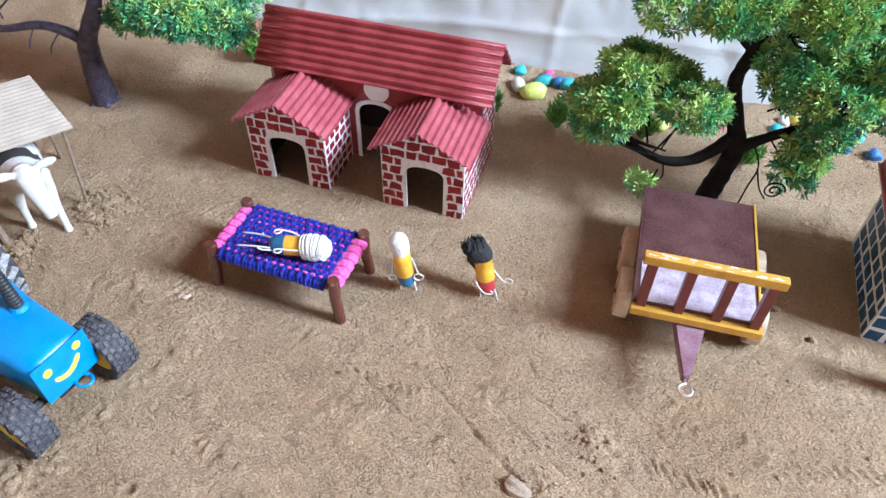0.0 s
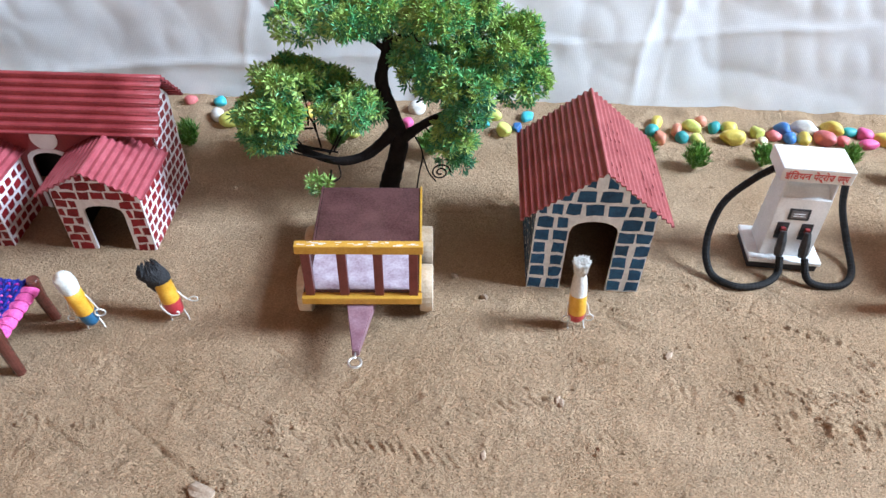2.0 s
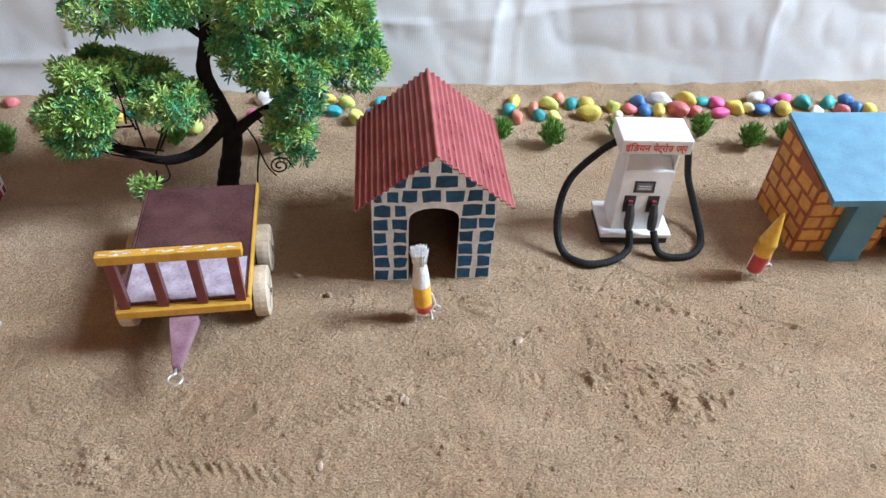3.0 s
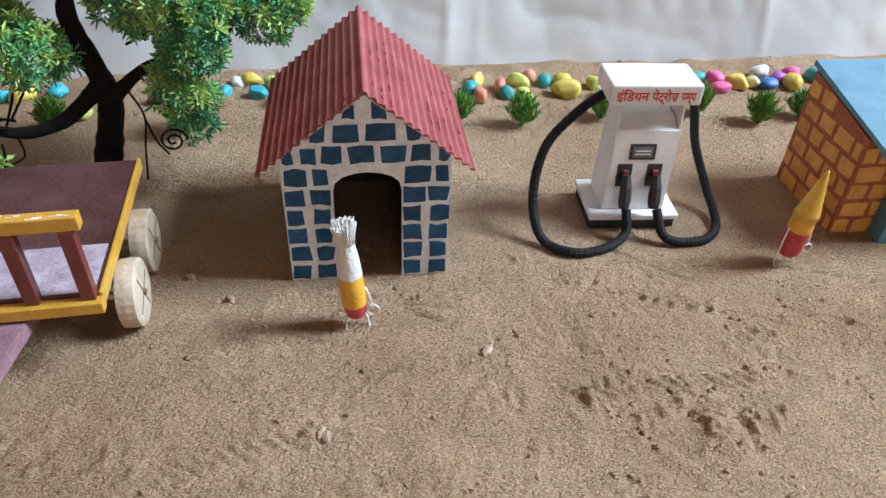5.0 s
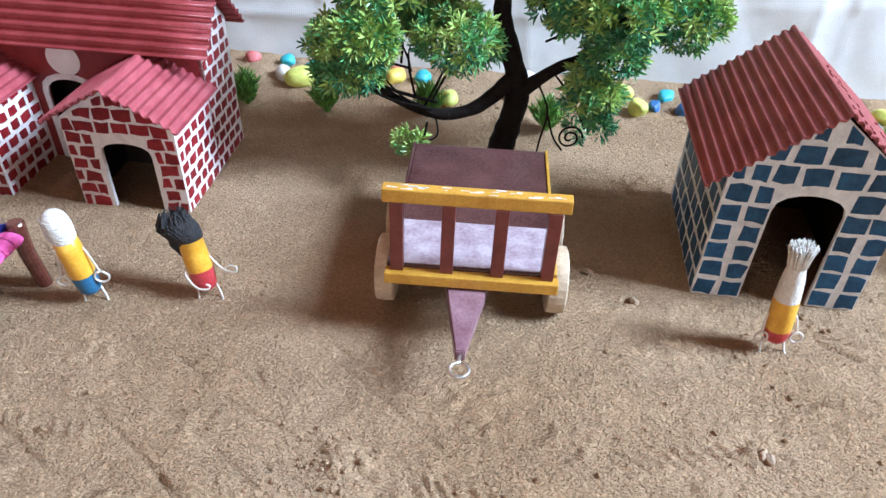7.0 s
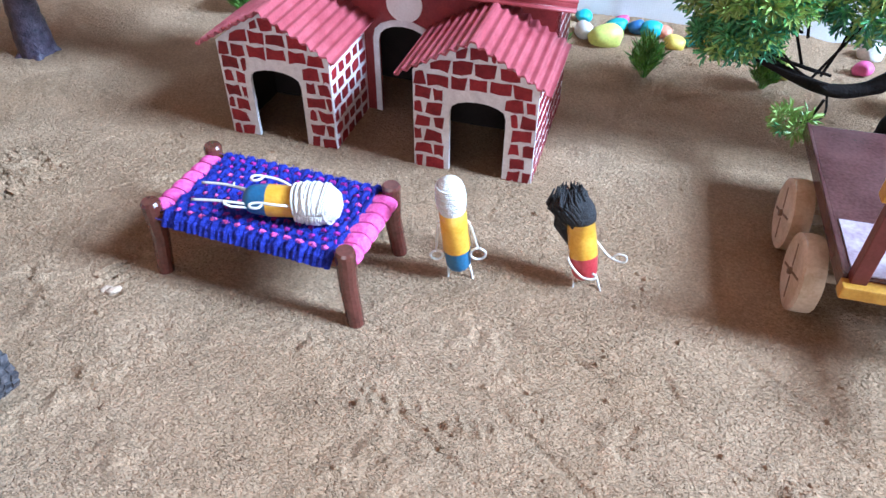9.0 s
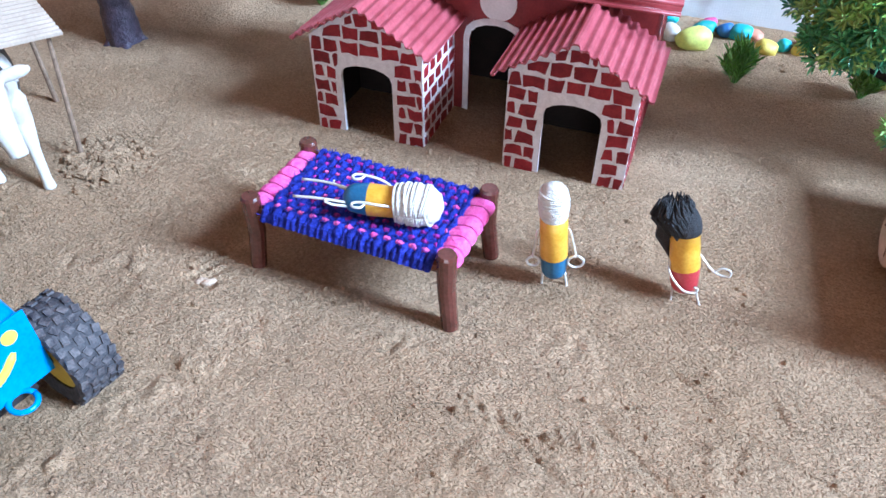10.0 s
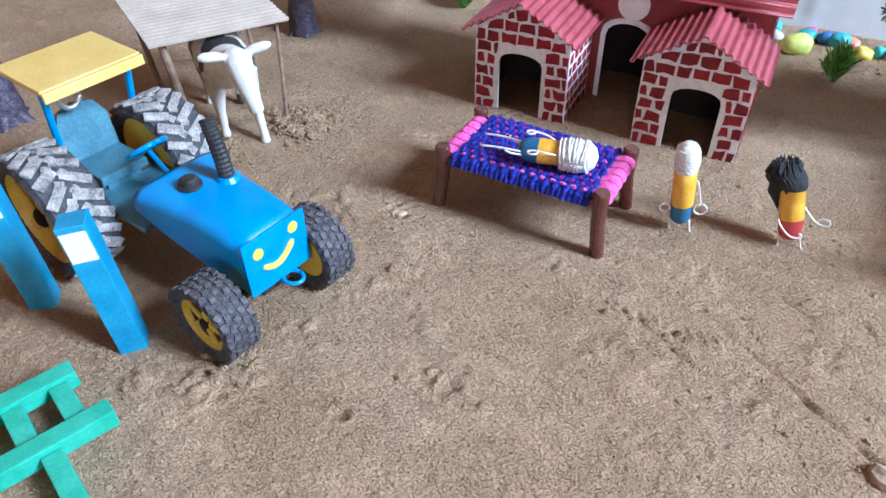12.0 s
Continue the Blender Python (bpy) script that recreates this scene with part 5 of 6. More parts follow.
curl = [(0.335 + 0.011 * (1 - k / 26) * math.cos(0.55 * k), 0.640, 0.052 + 0.011 * (1 - k / 26) * math.sin(0.55 * k)) for k in range(22)]
tree = bonsai(0.277, 0.652, "artificial bonsai tree with dark trunk and glossy yellow-green leaf rosettes",
              ([(0.277, 0.652, -0.004), (0.279, 0.654, 0.025), (0.287, 0.660, 0.055), (0.292, 0.666, 0.082), (0.283, 0.676, 0.112), (0.275, 0.684, 0.142), (0.281, 0.690, 0.168), (0.284, 0.692, 0.20), (0.276, 0.69, 0.222)], 0.0125, 0.0035),
              [([(0.288, 0.668, 0.092), (0.272, 0.660, 0.079), (0.252, 0.653, 0.068), (0.224, 0.649, 0.066), (0.190, 0.655, 0.076), (0.155, 0.665, 0.090)], 0.0072, 0.0028),
               ([(0.292, 0.664, 0.078), (0.304, 0.662, 0.090), (0.322, 0.660, 0.104), (0.350, 0.668, 0.112), (0.39, 0.675, 0.118)], 0.0068, 0.0026),
               ([(0.282, 0.690, 0.172), (0.262, 0.694, 0.186), (0.235, 0.70, 0.190)], 0.0036, 0.0018),
               ([(0.283, 0.691, 0.182), (0.312, 0.70, 0.186), (0.35, 0.70, 0.190)], 0.0036, 0.0018)],
              [((0.196, 0.668, 0.112), (0.072, 0.055, 0.046), 210, 0.40, (0.215, 0.652, 0.070)),
               ((0.235, 0.695, 0.203), (0.062, 0.05, 0.036), 170, 0.42, (0.25, 0.69, 0.185)),
               ((0.325, 0.695, 0.205), (0.062, 0.05, 0.036), 170, 0.5, (0.31, 0.70, 0.184)),
               ((0.378, 0.680, 0.128), (0.066, 0.052, 0.050), 210, 0.32, (0.355, 0.668, 0.110)),
               ((0.400, 0.688, 0.170), (0.045, 0.042, 0.032), 90, 0.5, (0.38, 0.67, 0.12)),
               ((0.332, 0.690, 0.158), (0.044, 0.036, 0.034), 90, 0.34, (0.32, 0.68, 0.12)),
               ((0.180, 0.672, 0.150), (0.034, 0.034, 0.026), 60, 0.55, (0.20, 0.66, 0.10)),
               ((0.350, 0.651, 0.072), (0.022, 0.016, 0.044), 30, 0.30, (0.335, 0.66, 0.098)),
               ((0.203, 0.633, 0.047), (0.011, 0.009, 0.008), 4, 0.9, (0.215, 0.640, 0.062))],
              BARK, 5,
              extras=[[(0.306, 0.660, 0.092), (0.316, 0.652, 0.07), (0.312, 0.648, 0.045), (0.308, 0.645, 0.016)], [(0.316, 0.652, 0.068), (0.322, 0.645, 0.050), (0.33, 0.64, 0.040)],
                      curl, [(0.318, 0.66, 0.10), (0.334, 0.65, 0.082), (0.346, 0.64, 0.060)], [(0.224, 0.648, 0.066), (0.226, 0.642, 0.050), (0.214, 0.637, 0.046), (0.203, 0.634, 0.046)]])

bonsai(-0.441, 0.716, "artificial tree with purple-black trunk and blue-green leaf rosettes",
       ([(-0.441, 0.716, -0.004), (-0.441, 0.716, 0.025), (-0.440, 0.716, 0.055), (-0.435, 0.716, 0.085), (-0.420, 0.716, 0.112), (-0.405, 0.718, 0.145), (-0.398, 0.722, 0.19)], 0.0165, 0.006),
       [([(-0.436, 0.716, 0.082), (-0.456, 0.712, 0.096), (-0.485, 0.708, 0.103), (-0.54, 0.706, 0.093), (-0.60, 0.712, 0.10)], 0.0075, 0.003),
        ([(-0.420, 0.718, 0.110), (-0.39, 0.728, 0.112), (-0.35, 0.74, 0.108), (-0.30, 0.745, 0.11)], 0.006, 0.0025)],
       [((-0.315, 0.742, 0.135), (0.092, 0.062, 0.048), 260, 0.30, (-0.35, 0.74, 0.108)),
        ((-0.38, 0.745, 0.205), (0.085, 0.06, 0.04), 170, 0.35, (-0.40, 0.72, 0.18)),
        ((-0.535, 0.755, 0.150), (0.085, 0.05, 0.040), 170, 0.42, (-0.54, 0.71, 0.10))],
       BARK_PURPLE, 9, extras=[[(-0.49, 0.708, 0.102), (-0.496, 0.70, 0.088), (-0.498, 0.695, 0.078)], [(-0.462, 0.711, 0.097), (-0.472, 0.70, 0.082), (-0.476, 0.70, 0.072)]])
bonsai(-0.612, 0.452, "artificial tree with thick purple-black trunk beside the tractor",
       ([(-0.612, 0.452, -0.004), (-0.614, 0.454, 0.03), (-0.624, 0.458, 0.07), (-0.645, 0.462, 0.12), (-0.66, 0.466, 0.17)], 0.019, 0.007),
       [([(-0.64, 0.46, 0.11), (-0.67, 0.45, 0.13), (-0.71, 0.44, 0.14)], 0.006, 0.003)],
       [((-0.68, 0.465, 0.20), (0.075, 0.06, 0.042), 150, 0.35, (-0.66, 0.466, 0.165)), ((-0.74, 0.44, 0.165), (0.05, 0.05, 0.035), 90, 0.35, (-0.71, 0.44, 0.14))], BARK_PURPLE, 13)


# ---- spiky shrubs ----
def shrub_mesh(seed, h, w):
    """A round tuft: short stems fanned from one foot, each set all round with needles that point up and out."""
    rnd = random.Random(seed)
    v, f = [], []

    def needle(o, d, length, wide):
        side = d.cross(Vector((rnd.gauss(0, 1), rnd.gauss(0, 1), rnd.gauss(0, 1)))).normalized() * wide
        nrm = d.cross(side).normalized() * wide * 0.6
        i = len(v)
        mid = o + d * length * 0.55
        v.extend([o - side * 0.7, o + side * 0.7, o + nrm, mid - side, mid + side, mid + nrm * 1.3, o + d * length + Vector((0, 0, 0.1)) * length])
        f.extend([(i, i + 1, i + 4, i + 3), (i + 1, i + 2, i + 5, i + 4), (i + 2, i, i + 3, i + 5), (i + 3, i + 4, i + 6), (i + 4, i + 5, i + 6), (i + 5, i + 3, i + 6)])
    for k in range(19):
        a, lean = 2.4 * k, (k / 18) ** 0.6
        tip = Vector((math.cos(a) * w * 0.40 * lean, math.sin(a) * w * 0.40 * lean, h * (0.80 - 0.36 * lean * lean) * rnd.uniform(0.9, 1.05)))
        foot = Vector((tip.x * 0.15, tip.y * 0.15, 0.0))
        needle(foot, (tip - foot).normalized(), (tip - foot).length, 0.0007)
        for q in range(26):
            s = 0.22 + 0.78 * q / 25
            axis = (tip - foot).normalized()
            b = 2.4 * q + rnd.uniform(-0.3, 0.3)
            e = axis.orthogonal().normalized()
            e = e * math.cos(b) + axis.cross(e) * math.sin(b)
            d = (axis * rnd.uniform(0.75, 1.1) + e * 0.75 + Vector((0, 0, 0.25))).normalized()
            needle(foot.lerp(tip, s), d, h * rnd.uniform(0.17, 0.26), 0.00085)
    me = bpy.data.meshes.new("shrub")
    me.from_pydata([tuple(q) for q in v], [], f)
    me.materials.append(NEEDLE)
    return me


SHRUBS = [shrub_mesh(s, h, w) for s, h, w in ((1, 0.044, 0.040), (2, 0.040, 0.046), (3, 0.047, 0.036))]
for k, (x, y, s) in enumerate(((0.656, 0.695, 1.0), (0.743, 0.693, 0.95), (0.847, 0.682, 0.9), (0.898, 0.649, 1.0), (0.952, 0.652, 0.95), (0.1165, 0.772, 1.05), (0.034, 0.785, 1.0), (0.334, 0.746, 1.05), (-0.289, 0.8375, 1.1), (0.2175, 0.770, 1.0), (0.599, 0.719, 0.9))):
    ob = new("shrub", SHRUBS[k % 3])
    ob.matrix_basis = pose(x, y, 0.0, 0, 0, 47 * k) @ Matrix.Scale(s * 0.93, 4)
    tagged(ob, "small spiky green plastic shrub planted in the sand", "shrub", "shrubs along the stones")


# ---- painted stones ----
COLOURS = {"yellow": (0.72, 0.56, 0.10), "teal": (0.03, 0.30, 0.30), "salmon": (0.72, 0.28, 0.18), "lime": (0.62, 0.66, 0.16), "cream": (0.75, 0.68, 0.42), "coral": (0.62, 0.16, 0.16),
           "blue": (0.04, 0.16, 0.42), "white": (0.72, 0.70, 0.66), "pink": (0.68, 0.11, 0.30), "purple": (0.42, 0.13, 0.48), "cyan": (0.05, 0.42, 0.50)}
STONES = {
    'yellow': [(0.636, 0.785, 12), (0.729, 0.766, 13), (0.723, 0.741, 15), (0.817, 0.734, 11), (0.864, 0.753, 14), (0.922, 0.727, 15), (0.984, 0.711, 13), (1.099, 0.691, 12), (0.146, 0.829, 12), (0.18, 0.835, 13), (0.401, 0.829, 11)],
    'teal': [(0.624, 0.767, 11), (0.659, 0.749, 11), (0.708, 0.768, 12), (0.885, 0.747, 11), (1.018, 0.719, 14), (1.053, 0.715, 14), (0.091, 0.856, 13)],
    'salmon': [(0.63, 0.75, 11), (0.657, 0.765, 11), (0.696, 0.784, 11), (0.137, 0.853, 10), (0.182, 0.856, 11), (-0.284, 0.877, 10)],
    'lime': [(0.68, 0.772, 12), (0.678, 0.746, 10), (0.762, 0.754, 12), (0.083, 0.827, 17), (0.238, 0.793, 12), (0.423, 0.816, 12), (-0.364, 0.88, 12), (0.431, 0.779, 13)],
    'cream': [(0.758, 0.732, 10), (0.94, 0.723, 9)],
    'coral': [(0.78, 0.746, 11), (0.843, 0.732, 15), (0.866, 0.726, 10), (1.06, 0.693, 13), (0.02, 0.883, 11), (-0.326, 0.915, 12)],
    'blue': [(0.798, 0.758, 13), (0.8, 0.739, 11), (0.955, 0.716, 12), (1.081, 0.715, 12), (1.085, 0.699, 11), (0.111, 0.857, 11), (0.45, 0.786, 10), (0.479, 0.778, 11), (-0.303, 0.912, 9)],
    'white': [(0.829, 0.758, 16), (0.961, 0.742, 12), (1.024, 0.697, 13), (0.061, 0.841, 13), (0.323, 0.841, 14), (0.387, 0.828, 9)],
    'pink': [(0.902, 0.739, 13), (0.896, 0.718, 12), (0.998, 0.732, 11), (0.098, 0.877, 8), (0.307, 0.805, 12)],
    'purple': [(0.977, 0.727, 12)],
    'cyan': [(0.06, 0.876, 11), (0.125, 0.852, 13), (0.162, 0.839, 9), (0.214, 0.843, 9), (0.406, 0.799, 12), (0.374, 0.807, 11), (0.21, 0.842, 11), (-0.349, 0.902, 12), (0.468, 0.81, 11)],
}



def stone(x, y, size, colour, material, seed):
    rnd = random.Random(seed)
    bm = bmesh.new()
    bmesh.ops.create_icosphere(bm, subdivisions=3, radius=1.0)
    sx, sy, sz = size * rnd.uniform(0.9, 1.25), size * rnd.uniform(0.7, 0.95), size * rnd.uniform(0.62, 0.85)
    o = Vector((rnd.uniform(0, 50), rnd.uniform(0, 50), seed))
    cuts = [(Vector((rnd.gauss(0, 1), rnd.gauss(0, 1), rnd.gauss(0, 0.7))).normalized(), rnd.uniform(0.62, 0.88)) for _ in range(6)]
    for v in bm.verts:
        p = v.co.copy()
        for n, d in cuts:
            over = p.dot(n) - d
            if over > 0:
                p -= n * over * 0.8
        p *= 1 + 0.12 * noise.noise(v.co * 1.3 + o)
        v.co = Vector((p.x * sx, p.y * sy, p.z * sz))
    ob = part("painted_stone", bm, material, smooth=True)
    ob.matrix_basis = pose(x, y, sz * 0.62 + 0.004, rnd.uniform(-12, 12), rnd.uniform(-12, 12), rnd.uniform(0, 180))
    return tagged(ob, colour + " painted pebble in a row on the sand", "stone", "painted stones")


seed = 100
for colour, spots in STONES.items():
    r, g, b = COLOURS[colour]
    paint = mat(colour + "_stone_paint", (r * 0.75, g * 0.75, b * 0.75), (min(1, r * 1.1), min(1, g * 1.1), min(1, b * 1.1)), 0.5, 70, 500, 0.4, 0.0008, spread=0.12)
    for x, y, w in spots:
        seed += 1
        stone(x, y, w * 0.00092, colour, paint, seed)


# ---- loose pebbles ----
PEBBLE = mat("pale_pebble", (0.32, 0.22, 0.15), (0.52, 0.40, 0.30), 0.85, 200, 700, 0.6, 0.0008, spread=0.2)
PEBBLES = [(0.118, 0.306, 0.0085), (-0.264, 0.264, 0.0042), (-0.241, 0.207, 0.0026), (-0.207, 0.435, 0.0034), (0.527, 0.408, 0.0034), (0.367, 0.496, 0.003), (0.340, 0.528, 0.003), (0.413, 0.368, 0.003), (-0.212, 0.435, 0.003), (0.416, 0.365, 0.003), (0.415, 0.365, 0.0032), (0.341, 0.320, 0.003)]
for k, (x, y, r) in enumerate(PEBBLES):
    rnd = random.Random(k)
    bm = bmesh.new()
    bmesh.ops.create_icosphere(bm, subdivisions=2, radius=1.0)
    for v in bm.verts:
        v.co *= 1 + 0.35 * noise.noise(v.co * 1.6 + Vector((k * 7.0, 0, 0)))
        v.co = Vector((v.co.x * r * 1.5, v.co.y * r * 0.8, v.co.z * r * 0.7))
    ob = part("pebble", bm, PEBBLE, smooth=False)
    ob.matrix_basis = pose(x, y, r * 0.2, 0, 0, rnd.uniform(0, 180))
    tagged(ob, "small pale chip of stone lying on the sand", "pebble", "loose pebbles")


# ---- tractor ----
def tyre(parent, m, r, width, rim_r, lugs, lug_material):
    """A lugged tyre with a spoked rim; its axle lies along the local z."""
    h = width / 2
    w = part("wheel", lathe([(rim_r, -h * 0.8), (r * 0.86, -h), (r * 0.95, -h * 0.85), (r * 0.97, 0), (r * 0.95, h * 0.85), (r * 0.86, h), (rim_r, h * 0.8), (rim_r * 0.98, 0.0), (rim_r, -h * 0.8)], 36, m=m, caps=False), TYRE, parent, "black rubber tyre with thick lugs")
    bm = bmesh.new()
    if lugs > 20:
        # chunky slanting bars, meeting in a broken chevron
        jitter = random.Random(lugs)
        for k in range(lugs):
            for s in (-1, 1):
                a = 360 * (k + (0.5 if s > 0 else 0)) / lugs
                mm = m @ pose(0, 0, 0, 0, 0, a) @ pose(r * 0.955, 0, s * h * jitter.uniform(0.42, 0.50), s * jitter.uniform(26, 40), 0, 0)
                wide = math.pi * r / lugs * jitter.uniform(0.44, 0.60)
                box(-0.001, r * jitter.uniform(0.028, 0.040), -wide, wide, -h * 0.50, h * jitter.uniform(0.36, 0.52), 0.0009, bm, mm)
                box(-0.001, r * 0.036, -math.pi * r / lugs * 0.36, math.pi * r / lugs * 0.36, -h * 0.16, h * 0.16, 0.0005, bm, m @ pose(0, 0, 0, 0, 0, a + 180 / lugs) @ pose(r * 0.955, 0, s * h * 0.16, s * -30, 0, 0))
    else:
        # rows of small knobs
        rnd = random.Random(lugs)
        for k in range(lugs * 2):
            for q in range(5):
                a = 180 * (k + 0.5 * (q % 2)) / lugs
                mm = m @ pose(0, 0, 0, 0, 0, a) @ pose(r * 0.955, 0, h * (q - 2) * 0.40, rnd.uniform(-25, 25), 0, 0)
                box(-0.001, r * rnd.uniform(0.025, 0.045), -r * 0.075, r * 0.075, -h * 0.145, h * 0.145, 0.0, bm, mm)
    part("tread", bm, lug_material, w)
    part("rim", lathe([(rim_r * 1.02, -h * 0.72), (rim_r * 0.9, -h * 0.5), (rim_r * 0.55, -h * 0.15), (rim_r * 0.3, h * 0.3), (rim_r * 0.3, h * 0.55), (rim_r * 0.62, h * 0.25), (rim_r * 0.86, h * 0.45), (rim_r * 1.03, h * 0.82), (rim_r * 1.03, h * 0.5)], 28, m=m), RIM_YELLOW, w, "ochre yellow wheel rim")
    if lugs <= 20:
        # A near-black disc stands in for the shade between the spokes.
        part("rim_shade_disc", lathe([(rim_r * 0.16, h * 0.46), (rim_r * 0.60, h * 0.44), (rim_r * 0.80, h * 0.50)], 24, m=m), SHADE_HUB_BLACK, w, "near-black disc painting the shade between the spokes")
    for k in range(5):
        part("rim_spoke", box(rim_r * 0.20, rim_r * 0.86, -rim_r * 0.13, rim_r * 0.13, h * 0.34, h * 0.62, 0.0006, None, m @ pose(0, 0, 0, 0, 0, 72 * k)), RIM_YELLOW, w)
    part("hub_cap", lathe([(rim_r * 0.2, h * 0.4), (rim_r * 0.2, h * 0.7), (rim_r * 0.12, h * 0.8)], 12, m=m), SHADE_HUB_BLACK, w)


def tractor():
    # x runs forward, y to its left
    t = thing("toy_tractor", frame_at(-0.247, 0.3175, -17.95, -0.001), "sky blue toy tractor with yellow canopy, yellow rims and chunky tyres", "toy tractor")
    for s in (-1, 1):
        tyre(t, pose(0, s * 0.0410 - 0.0050, 0.0285, -90 * s, 0, 0), 0.0285, 0.024, 0.0185, 13, DUSTY_TYRE)
        tyre(t, pose(-0.150, s * 0.0445 - 0.0095, 0.046, -90 * s, 0, 0), 0.0465, 0.038, 0.034, 22, DUST_LUG)
    part("front_axle", tube([(0, -0.04, 0.030), (0, 0.04, 0.030)], 0.004, 10), BLACK_RUBBER, t)
    part("rear_axle", tube([(-0.145, -0.05, 0.050), (-0.145, 0.05, 0.050)], 0.007, 10), BLACK_RUBBER, t)
    part("chassis", box(-0.165, 0.009, -0.015, 0.015, 0.026, 0.046, 0.001), BLACK_CARD, t)
    # hood: folded sheet, narrower in front, with a sloping nose
    bm = bmesh.new()
    secs = []
    for x, w, zt, zb in ((-0.082, 0.0335, 0.0770, 0.064), (-0.078, 0.032, 0.0775, 0.060), (-0.062, 0.029, 0.0775, 0.050), (-0.035, 0.0265, 0.0768, 0.042), (-0.012, 0.0255, 0.0755, 0.038), (0.003, 0.0245, 0.0735, 0.036), (0.0098, 0.0235, 0.0708, 0.034)):
        secs.append([bm.verts.new(p) for p in ((x, -w, zb), (x, -w, zt - 0.0085), (x, -w + 0.0012, zt - 0.0045), (x, -w + 0.0045, zt - 0.0014), (x, -w + 0.011, zt), (x, 0, zt + 0.0006), (x, w - 0.011, zt), (x, w - 0.0045, zt - 0.0014), (x, w - 0.0012, zt - 0.0045), (x, w, zt - 0.0085), (x, w, zb))])
    for a, b in zip(secs, secs[1:]):
        for i in range(10):
            bm.faces.new((a[i], a[i + 1], b[i + 1], b[i])).smooth = True
    bm.faces.new(secs[-1])
    bm.faces.new(secs[0][::-1])
    part("hood", bm, TRACTOR_BLUE, t, "glossy blue hood with a yellow smile painted on its nose")
    nose = pose(0.0100, 0, 0.0525, 0, 0, 0)
    grille = part("nose_plate", box(0.0, 0.0014, -0.0245, 0.0245, -0.020, 0.0205, 0.0005, m=nose), TRACTOR_BLUE, t)
    for y, z in ((-0.014, 0.009), (0.014, 0.012)):
        part("headlight_dot", lathe([(0.0038, 0), (0.0038, 0.0006)], 16, m=nose @ pose(0.0012, y, z, 0, 90, 0)), SMILE, grille, "round yellow painted spot")
    part("painted_curve", tube([(0.0114, -0.0125 + 0.025 * k / 12, 0.0525 + 0.0005 - 0.0085 * math.sin(math.pi * (k + 1.5) / 14) + 0.004 * k / 12) for k in range(13)], [0.0012] + [0.0021] * 11 + [0.0012], 8), SMILE, grille, "yellow painted curve")
    part("tow_ring", tube([(0.0165 + 0.007 * math.sin(a), 0.006 * math.cos(a) + 0.004, 0.033) for a in (2 * math.pi * k / 16 for k in range(17))], 0.0014, 8), TRACTOR_BLUE, t, smooth=True)
    # exhaust and filler cap
    part("exhaust_collar", lathe([(0.008, 0.0), (0.006, 0.003)], 14, m=pose(-0.045, 0.014, 0.077)), TRACTOR_BLUE, t)
    line = smooth_path([(-0.045, 0.014, 0.077), (-0.047, 0.0142, 0.092), (-0.051, 0.015, 0.106), (-0.056, 0.016, 0.116)], 10)
    part("exhaust_pipe", tube(line, [0.0047 + 0.0007 * (i % 2) for i in range(len(line))], 12), BLACK_RUBBER, t, "ribbed dark exhaust pipe")
    part("filler_cap", lathe([(0.008, 0.0), (0.0078, 0.002), (0.0058, 0.0026), (0.0058, 0.0055), (0.0045, 0.0065)], 18, m=pose(-0.057, -0.006, 0.0775)), BLACK_RUBBER, t)
    # seat, floor, wheel
    part("floor_plate", box(-0.165, -0.080, -0.034, 0.034, 0.046, 0.050, 0.0006), SEAT_BLUE, t)
    part("dashboard", box(-0.088, -0.0805, -0.024, 0.024, 0.050, 0.072, 0.001), SEAT_BLUE, t)
    seat = part("seat", box(-0.166, -0.132, -0.027, 0.009, 0.056, 0.063, 0.0015), SEAT_BLUE, t, "worn grey-blue seat")
    part("seat_base", box(-0.162, -0.136, -0.022, 0.004, 0.050, 0.056), SEAT_BLUE, t)
    bm = prism([(-0.018, 0.0), (-0.019, 0.025), (-0.013, 0.036), (0.0, 0.0395), (0.013, 0.036), (0.019, 0.025), (0.018, 0.0)], -0.002, 0.002)
    bmesh.ops.transform(bm, matrix=pose(-0.167, -0.009, 0.061, 0, 0, 90) @ pose(0, 0, 0, -12, 0, 0), verts=bm.verts)
    part("backrest", bm, SEAT_BLUE, seat)
    part("steel_ring", tube([(-0.164, 0.0070 * math.cos(a) - 0.014, 0.1085 + 0.0070 * math.sin(a)) for a in (2 * math.pi * k / 20 for k in range(21))], 0.0018, 8), STEEL, seat, "steel ring behind the seat", smooth=True)
    part("steering_column", tube([(-0.086, 0, 0.066), (-0.108, 0, 0.082)], 0.0018, 8), TRACTOR_BLUE, t)
    sw = pose(-0.109, 0, 0.083, 0, -35, 0)
    part("steering_wheel", tube([tuple(sw @ Vector((0.0135 * math.cos(a), 0.0135 * math.sin(a), 0))) for a in (2 * math.pi * k / 20 for k in range(21))], 0.0019, 8), TRACTOR_BLUE, t, smooth=True)
    for k in range(3):
        a = 2.09 * k
        part("steering_spoke", tube([tuple(sw @ Vector((0, 0, 0))), tuple(sw @ Vector((0.013 * math.cos(a), 0.013 * math.sin(a), 0)))], 0.0012, 6), TRACTOR_BLUE, t)
    # canopy on two blue posts
    for s in (-1, 1):
        part("canopy_post", tube([(-0.176, s * 0.028, 0.048), (-0.160, s * 0.031, 0.1236)], 0.0025, 8), TRACTOR_BLUE, t, "blue canopy post")
    bm = box(-0.207, -0.148, -0.0365, 0.0355, 0.1235, 0.127, 0.001)
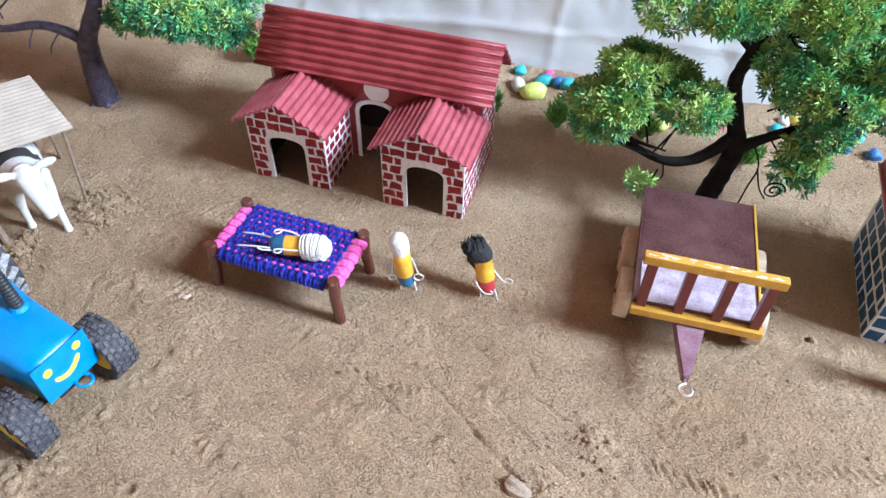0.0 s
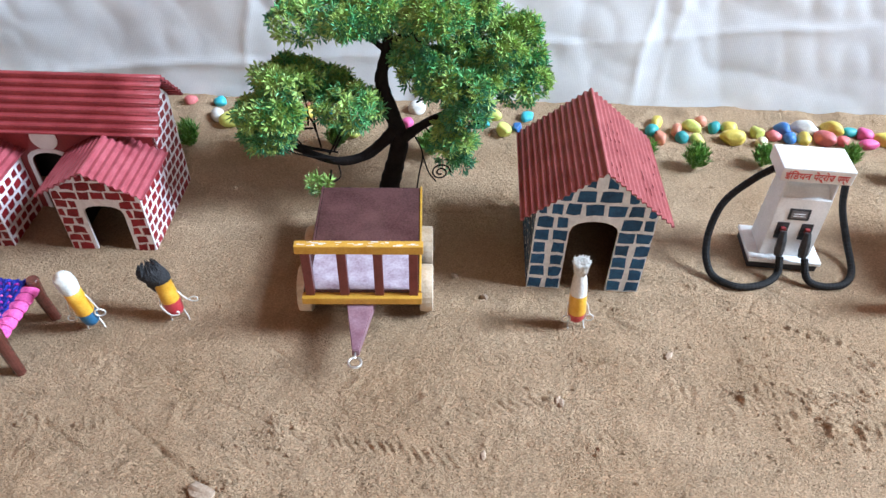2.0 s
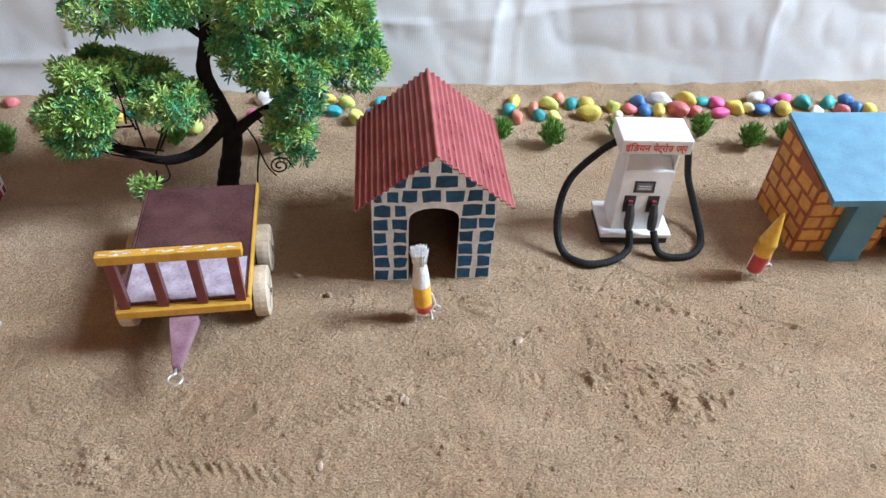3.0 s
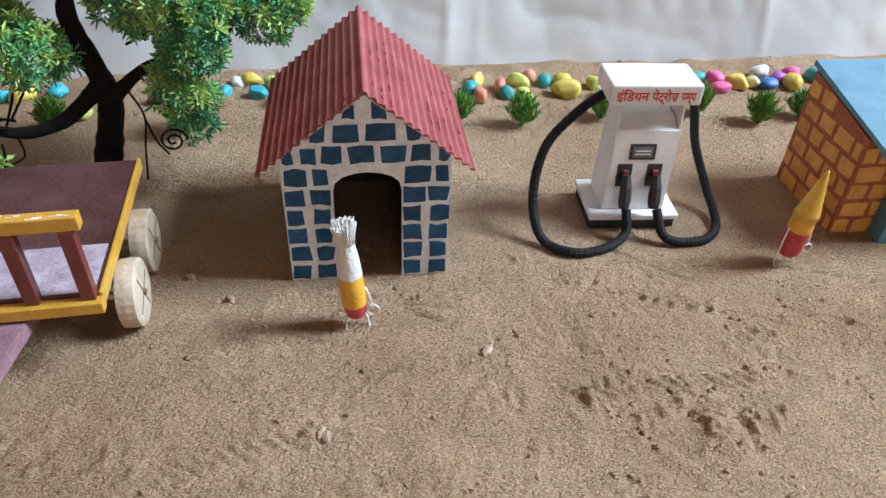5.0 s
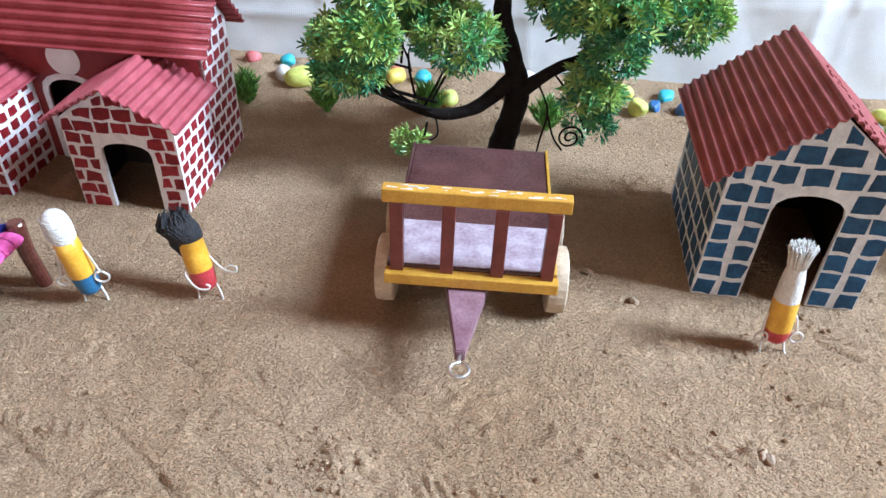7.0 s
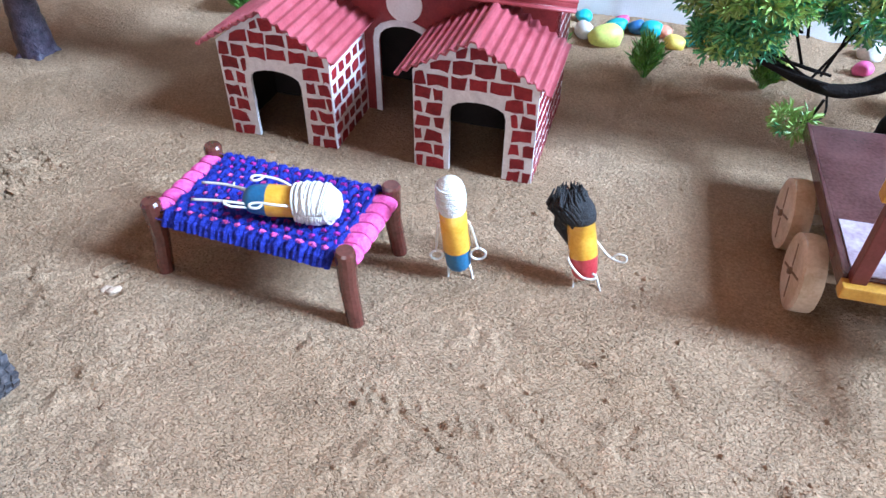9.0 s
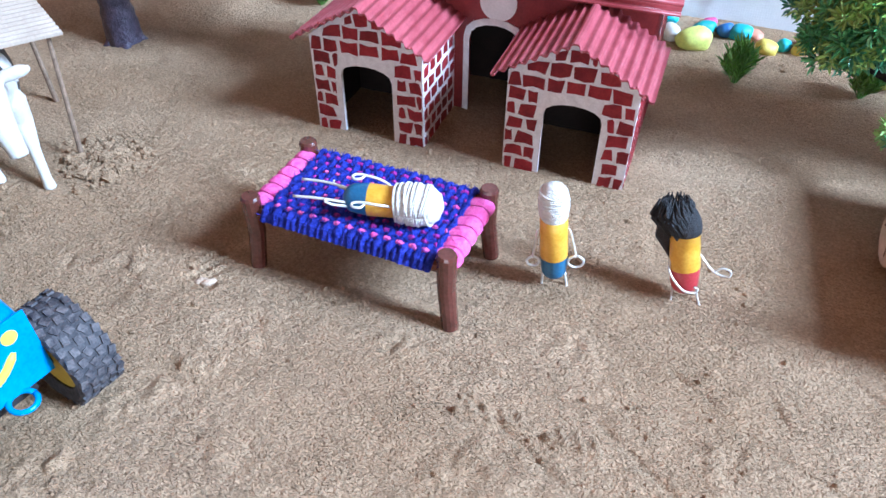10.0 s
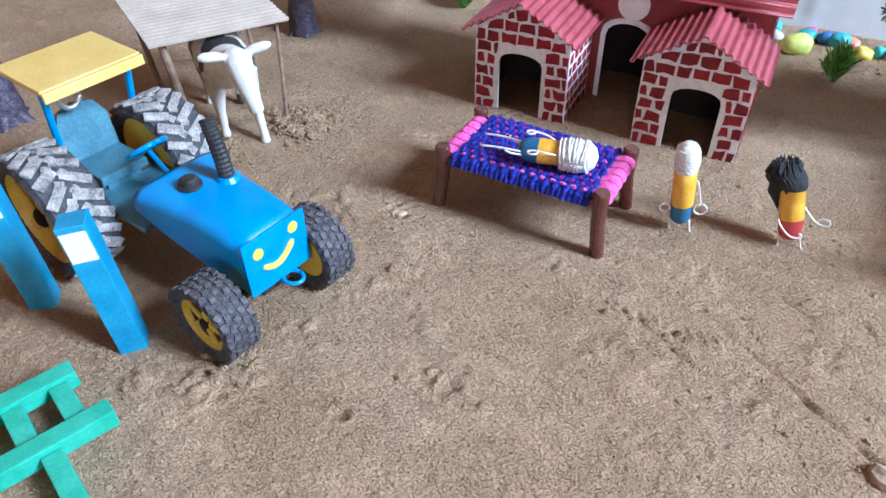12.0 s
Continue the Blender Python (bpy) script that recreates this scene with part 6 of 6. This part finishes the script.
    box(-0.1476, -0.1446, -0.0365, 0.0355, 0.119, 0.1262, 0.0008, bm)
    part("canopy", bm, CANOPY_YELLOW, t, "pale yellow painted canopy")


tractor()


# ---- cow and its shelter ----
def shelter():
    t = thing("cattle_shelter", pose(-0.437, 0.469, -0.001), "open cattle shelter with a bare corrugated card roof on sticks", "shelter")
    e1, e2, zt = Vector((0.0854, 0.079, 0.004)), Vector((-0.090, 0.071, 0.002)), 0.0905
    bm = bmesh.new()
    n, rows = 96, []
    for i in range(n + 1):
        s = i / n
        z = zt + 0.0013 * math.sin(2 * math.pi * 16 * s)
        rows.append([bm.verts.new(e2 * s + e1 * q + Vector((0, 0, zz))) for zz in (z, zt - 0.002) for q in (0, 1)])
    for a, b in zip(rows, rows[1:]):
        for i, j in ((0, 1), (1, 3), (3, 2), (2, 0)):
            bm.faces.new((a[i], a[j], b[j], b[i]))
    bm.faces.new((rows[0][0], rows[0][1], rows[0][3], rows[0][2]))
    bm.faces.new((rows[-1][0], rows[-1][2], rows[-1][3], rows[-1][1]))
    part("roof", bm, CARD, t, "bare beige corrugated card roof")
    for foot, top, r in (((-0.360, 0.531), (0.93, 0.08), 0.0017), ((-0.403, 0.4605), (0.10, 0.10), 0.0036), ((-0.497, 0.535), (0.06, 0.78), 0.0026), ((-0.432, 0.600), (0.92, 0.85), 0.0019)):
        p = e1 * top[0] + e2 * top[1]
        part("stick_post", tube([(foot[0] + 0.437, foot[1] - 0.469, -0.003), (p.x, p.y, zt - 0.0015)], [r * 1.1, r * 0.9], 8), STICK, t)


shelter()


def cow():
    """A plain toy: lofted body with legs, fused into one skin."""
    bm = bmesh.new()
    spine = [(-0.046, 0, 0.064), (-0.042, 0, 0.064), (-0.030, 0, 0.064), (-0.010, 0, 0.062), (0.012, 0, 0.064), (0.030, 0, 0.066), (0.046, 0.002, 0.074), (0.056, 0.003, 0.080)]
    tube(spine, [0.009, 0.0185, 0.0225, 0.0235, 0.023, 0.0190, 0.0135, 0.012], 16, bm)
    tube([(0.054, 0.003, 0.087), (0.062, 0.004, 0.082), (0.071, 0.005, 0.068), (0.079, 0.007, 0.053), (0.082, 0.008, 0.046)], [0.0085, 0.0118, 0.0092, 0.0066, 0.0060], 12, bm)
    for x, y, fx in ((0.030, 0.015, 0.052), (0.026, -0.014, 0.026), (-0.032, 0.013, -0.028), (-0.034, -0.013, -0.042)):
        tube([(x, y * 0.8, 0.060), (x, y, 0.042), ((x + fx) / 2, y, 0.026), (fx, y, 0.008), (fx + 0.001, y, 0.0)], [0.012, 0.0074, 0.0044, 0.0036, 0.0048], 10, bm)
    for s in (-1, 1):
        tube([(0.060, 0.003 + s * 0.007, 0.088), (0.060, 0.003 + s * 0.016, 0.090), (0.061, 0.003 + s * 0.025, 0.0915), (0.061, 0.003 + s * 0.030, 0.092)], [0.0026, 0.0046, 0.0042, 0.0018], 8, bm)
    tube([(-0.046, 0, 0.074), (-0.053, 0, 0.066), (-0.055, 0, 0.045), (-0.054, 0, 0.028)], [0.003, 0.0022, 0.002, 0.003], 8, bm)
    tube([(-0.030, 0, 0.046), (-0.022, 0, 0.042), (-0.014, 0, 0.046)], [0.005, 0.0075, 0.005], 10, bm)
    ob = part("toy_cow", bm, COW, None)
    ob.matrix_basis = pose(-0.410, 0.522, -0.001, 0, 0, -44)
    rm = ob.modifiers.new("skin", "REMESH")
    rm.mode, rm.voxel_size, rm.use_smooth_shade = "VOXEL", 0.0013, True
    sm = ob.modifiers.new("soft", "SMOOTH")
    sm.factor, sm.iterations = 0.6, 5
    return tagged(ob, "white toy cow figure with dark patches under the shelter", "toy cow")


cow()

# ---- blue posts and green frame ----
for x, y, turn, tilt in ((-0.3155, 0.2580, 34, -5.0), (-0.398, 0.270, 34, -4.0)):
    t = thing("painted_post", pose(x, y, -0.004) @ pose(0, 0, 0, 0, tilt, 0) @ pose(0, 0, 0, 0, 0, turn), "square bright blue wooden post with a white top panel", "post", "blue gate posts")
    part("shaft", box(-0.0082, 0.0082, -0.0082, 0.0082, 0, 0.102, 0.0007), POST_BLUE, t)
    part("white_panel", box(-0.0072, 0.0072, -0.0087, -0.0078, 0.078, 0.098, 0.0003), WHITE_PAINT, t, "white painted panel")

t = thing("slatted_frame", frame_at(-0.2835, 0.199, 61, 0.0), "mint green painted wooden frame of crossing slats lying on the sand", "wooden frame")
for y0, x1 in ((0.0, 0.004), (0.042, -0.002)):
    part("long_slat", box(-0.135, x1, y0 - 0.006, y0 + 0.006, 0.010, 0.022, 0.001), GREEN_PAINT, t)
for x0, y0, y1 in ((-0.013, 0.0065, 0.0355), (-0.038, 0.0065, 0.0355), (-0.078, 0.0065, 0.0355), (-0.114, 0.0065, 0.0355)):
    part("cross_slat", box(x0 - 0.0055, x0 + 0.0055, y0, y1, 0.008, 0.0195, 0.001), GREEN_PAINT, t)
for x0 in (-0.031, -0.100):
    part("foot_slat", box(x0 - 0.0055, x0 + 0.0055, -0.046, -0.0065, 0.002, 0.0185, 0.001), GREEN_PAINT, t)
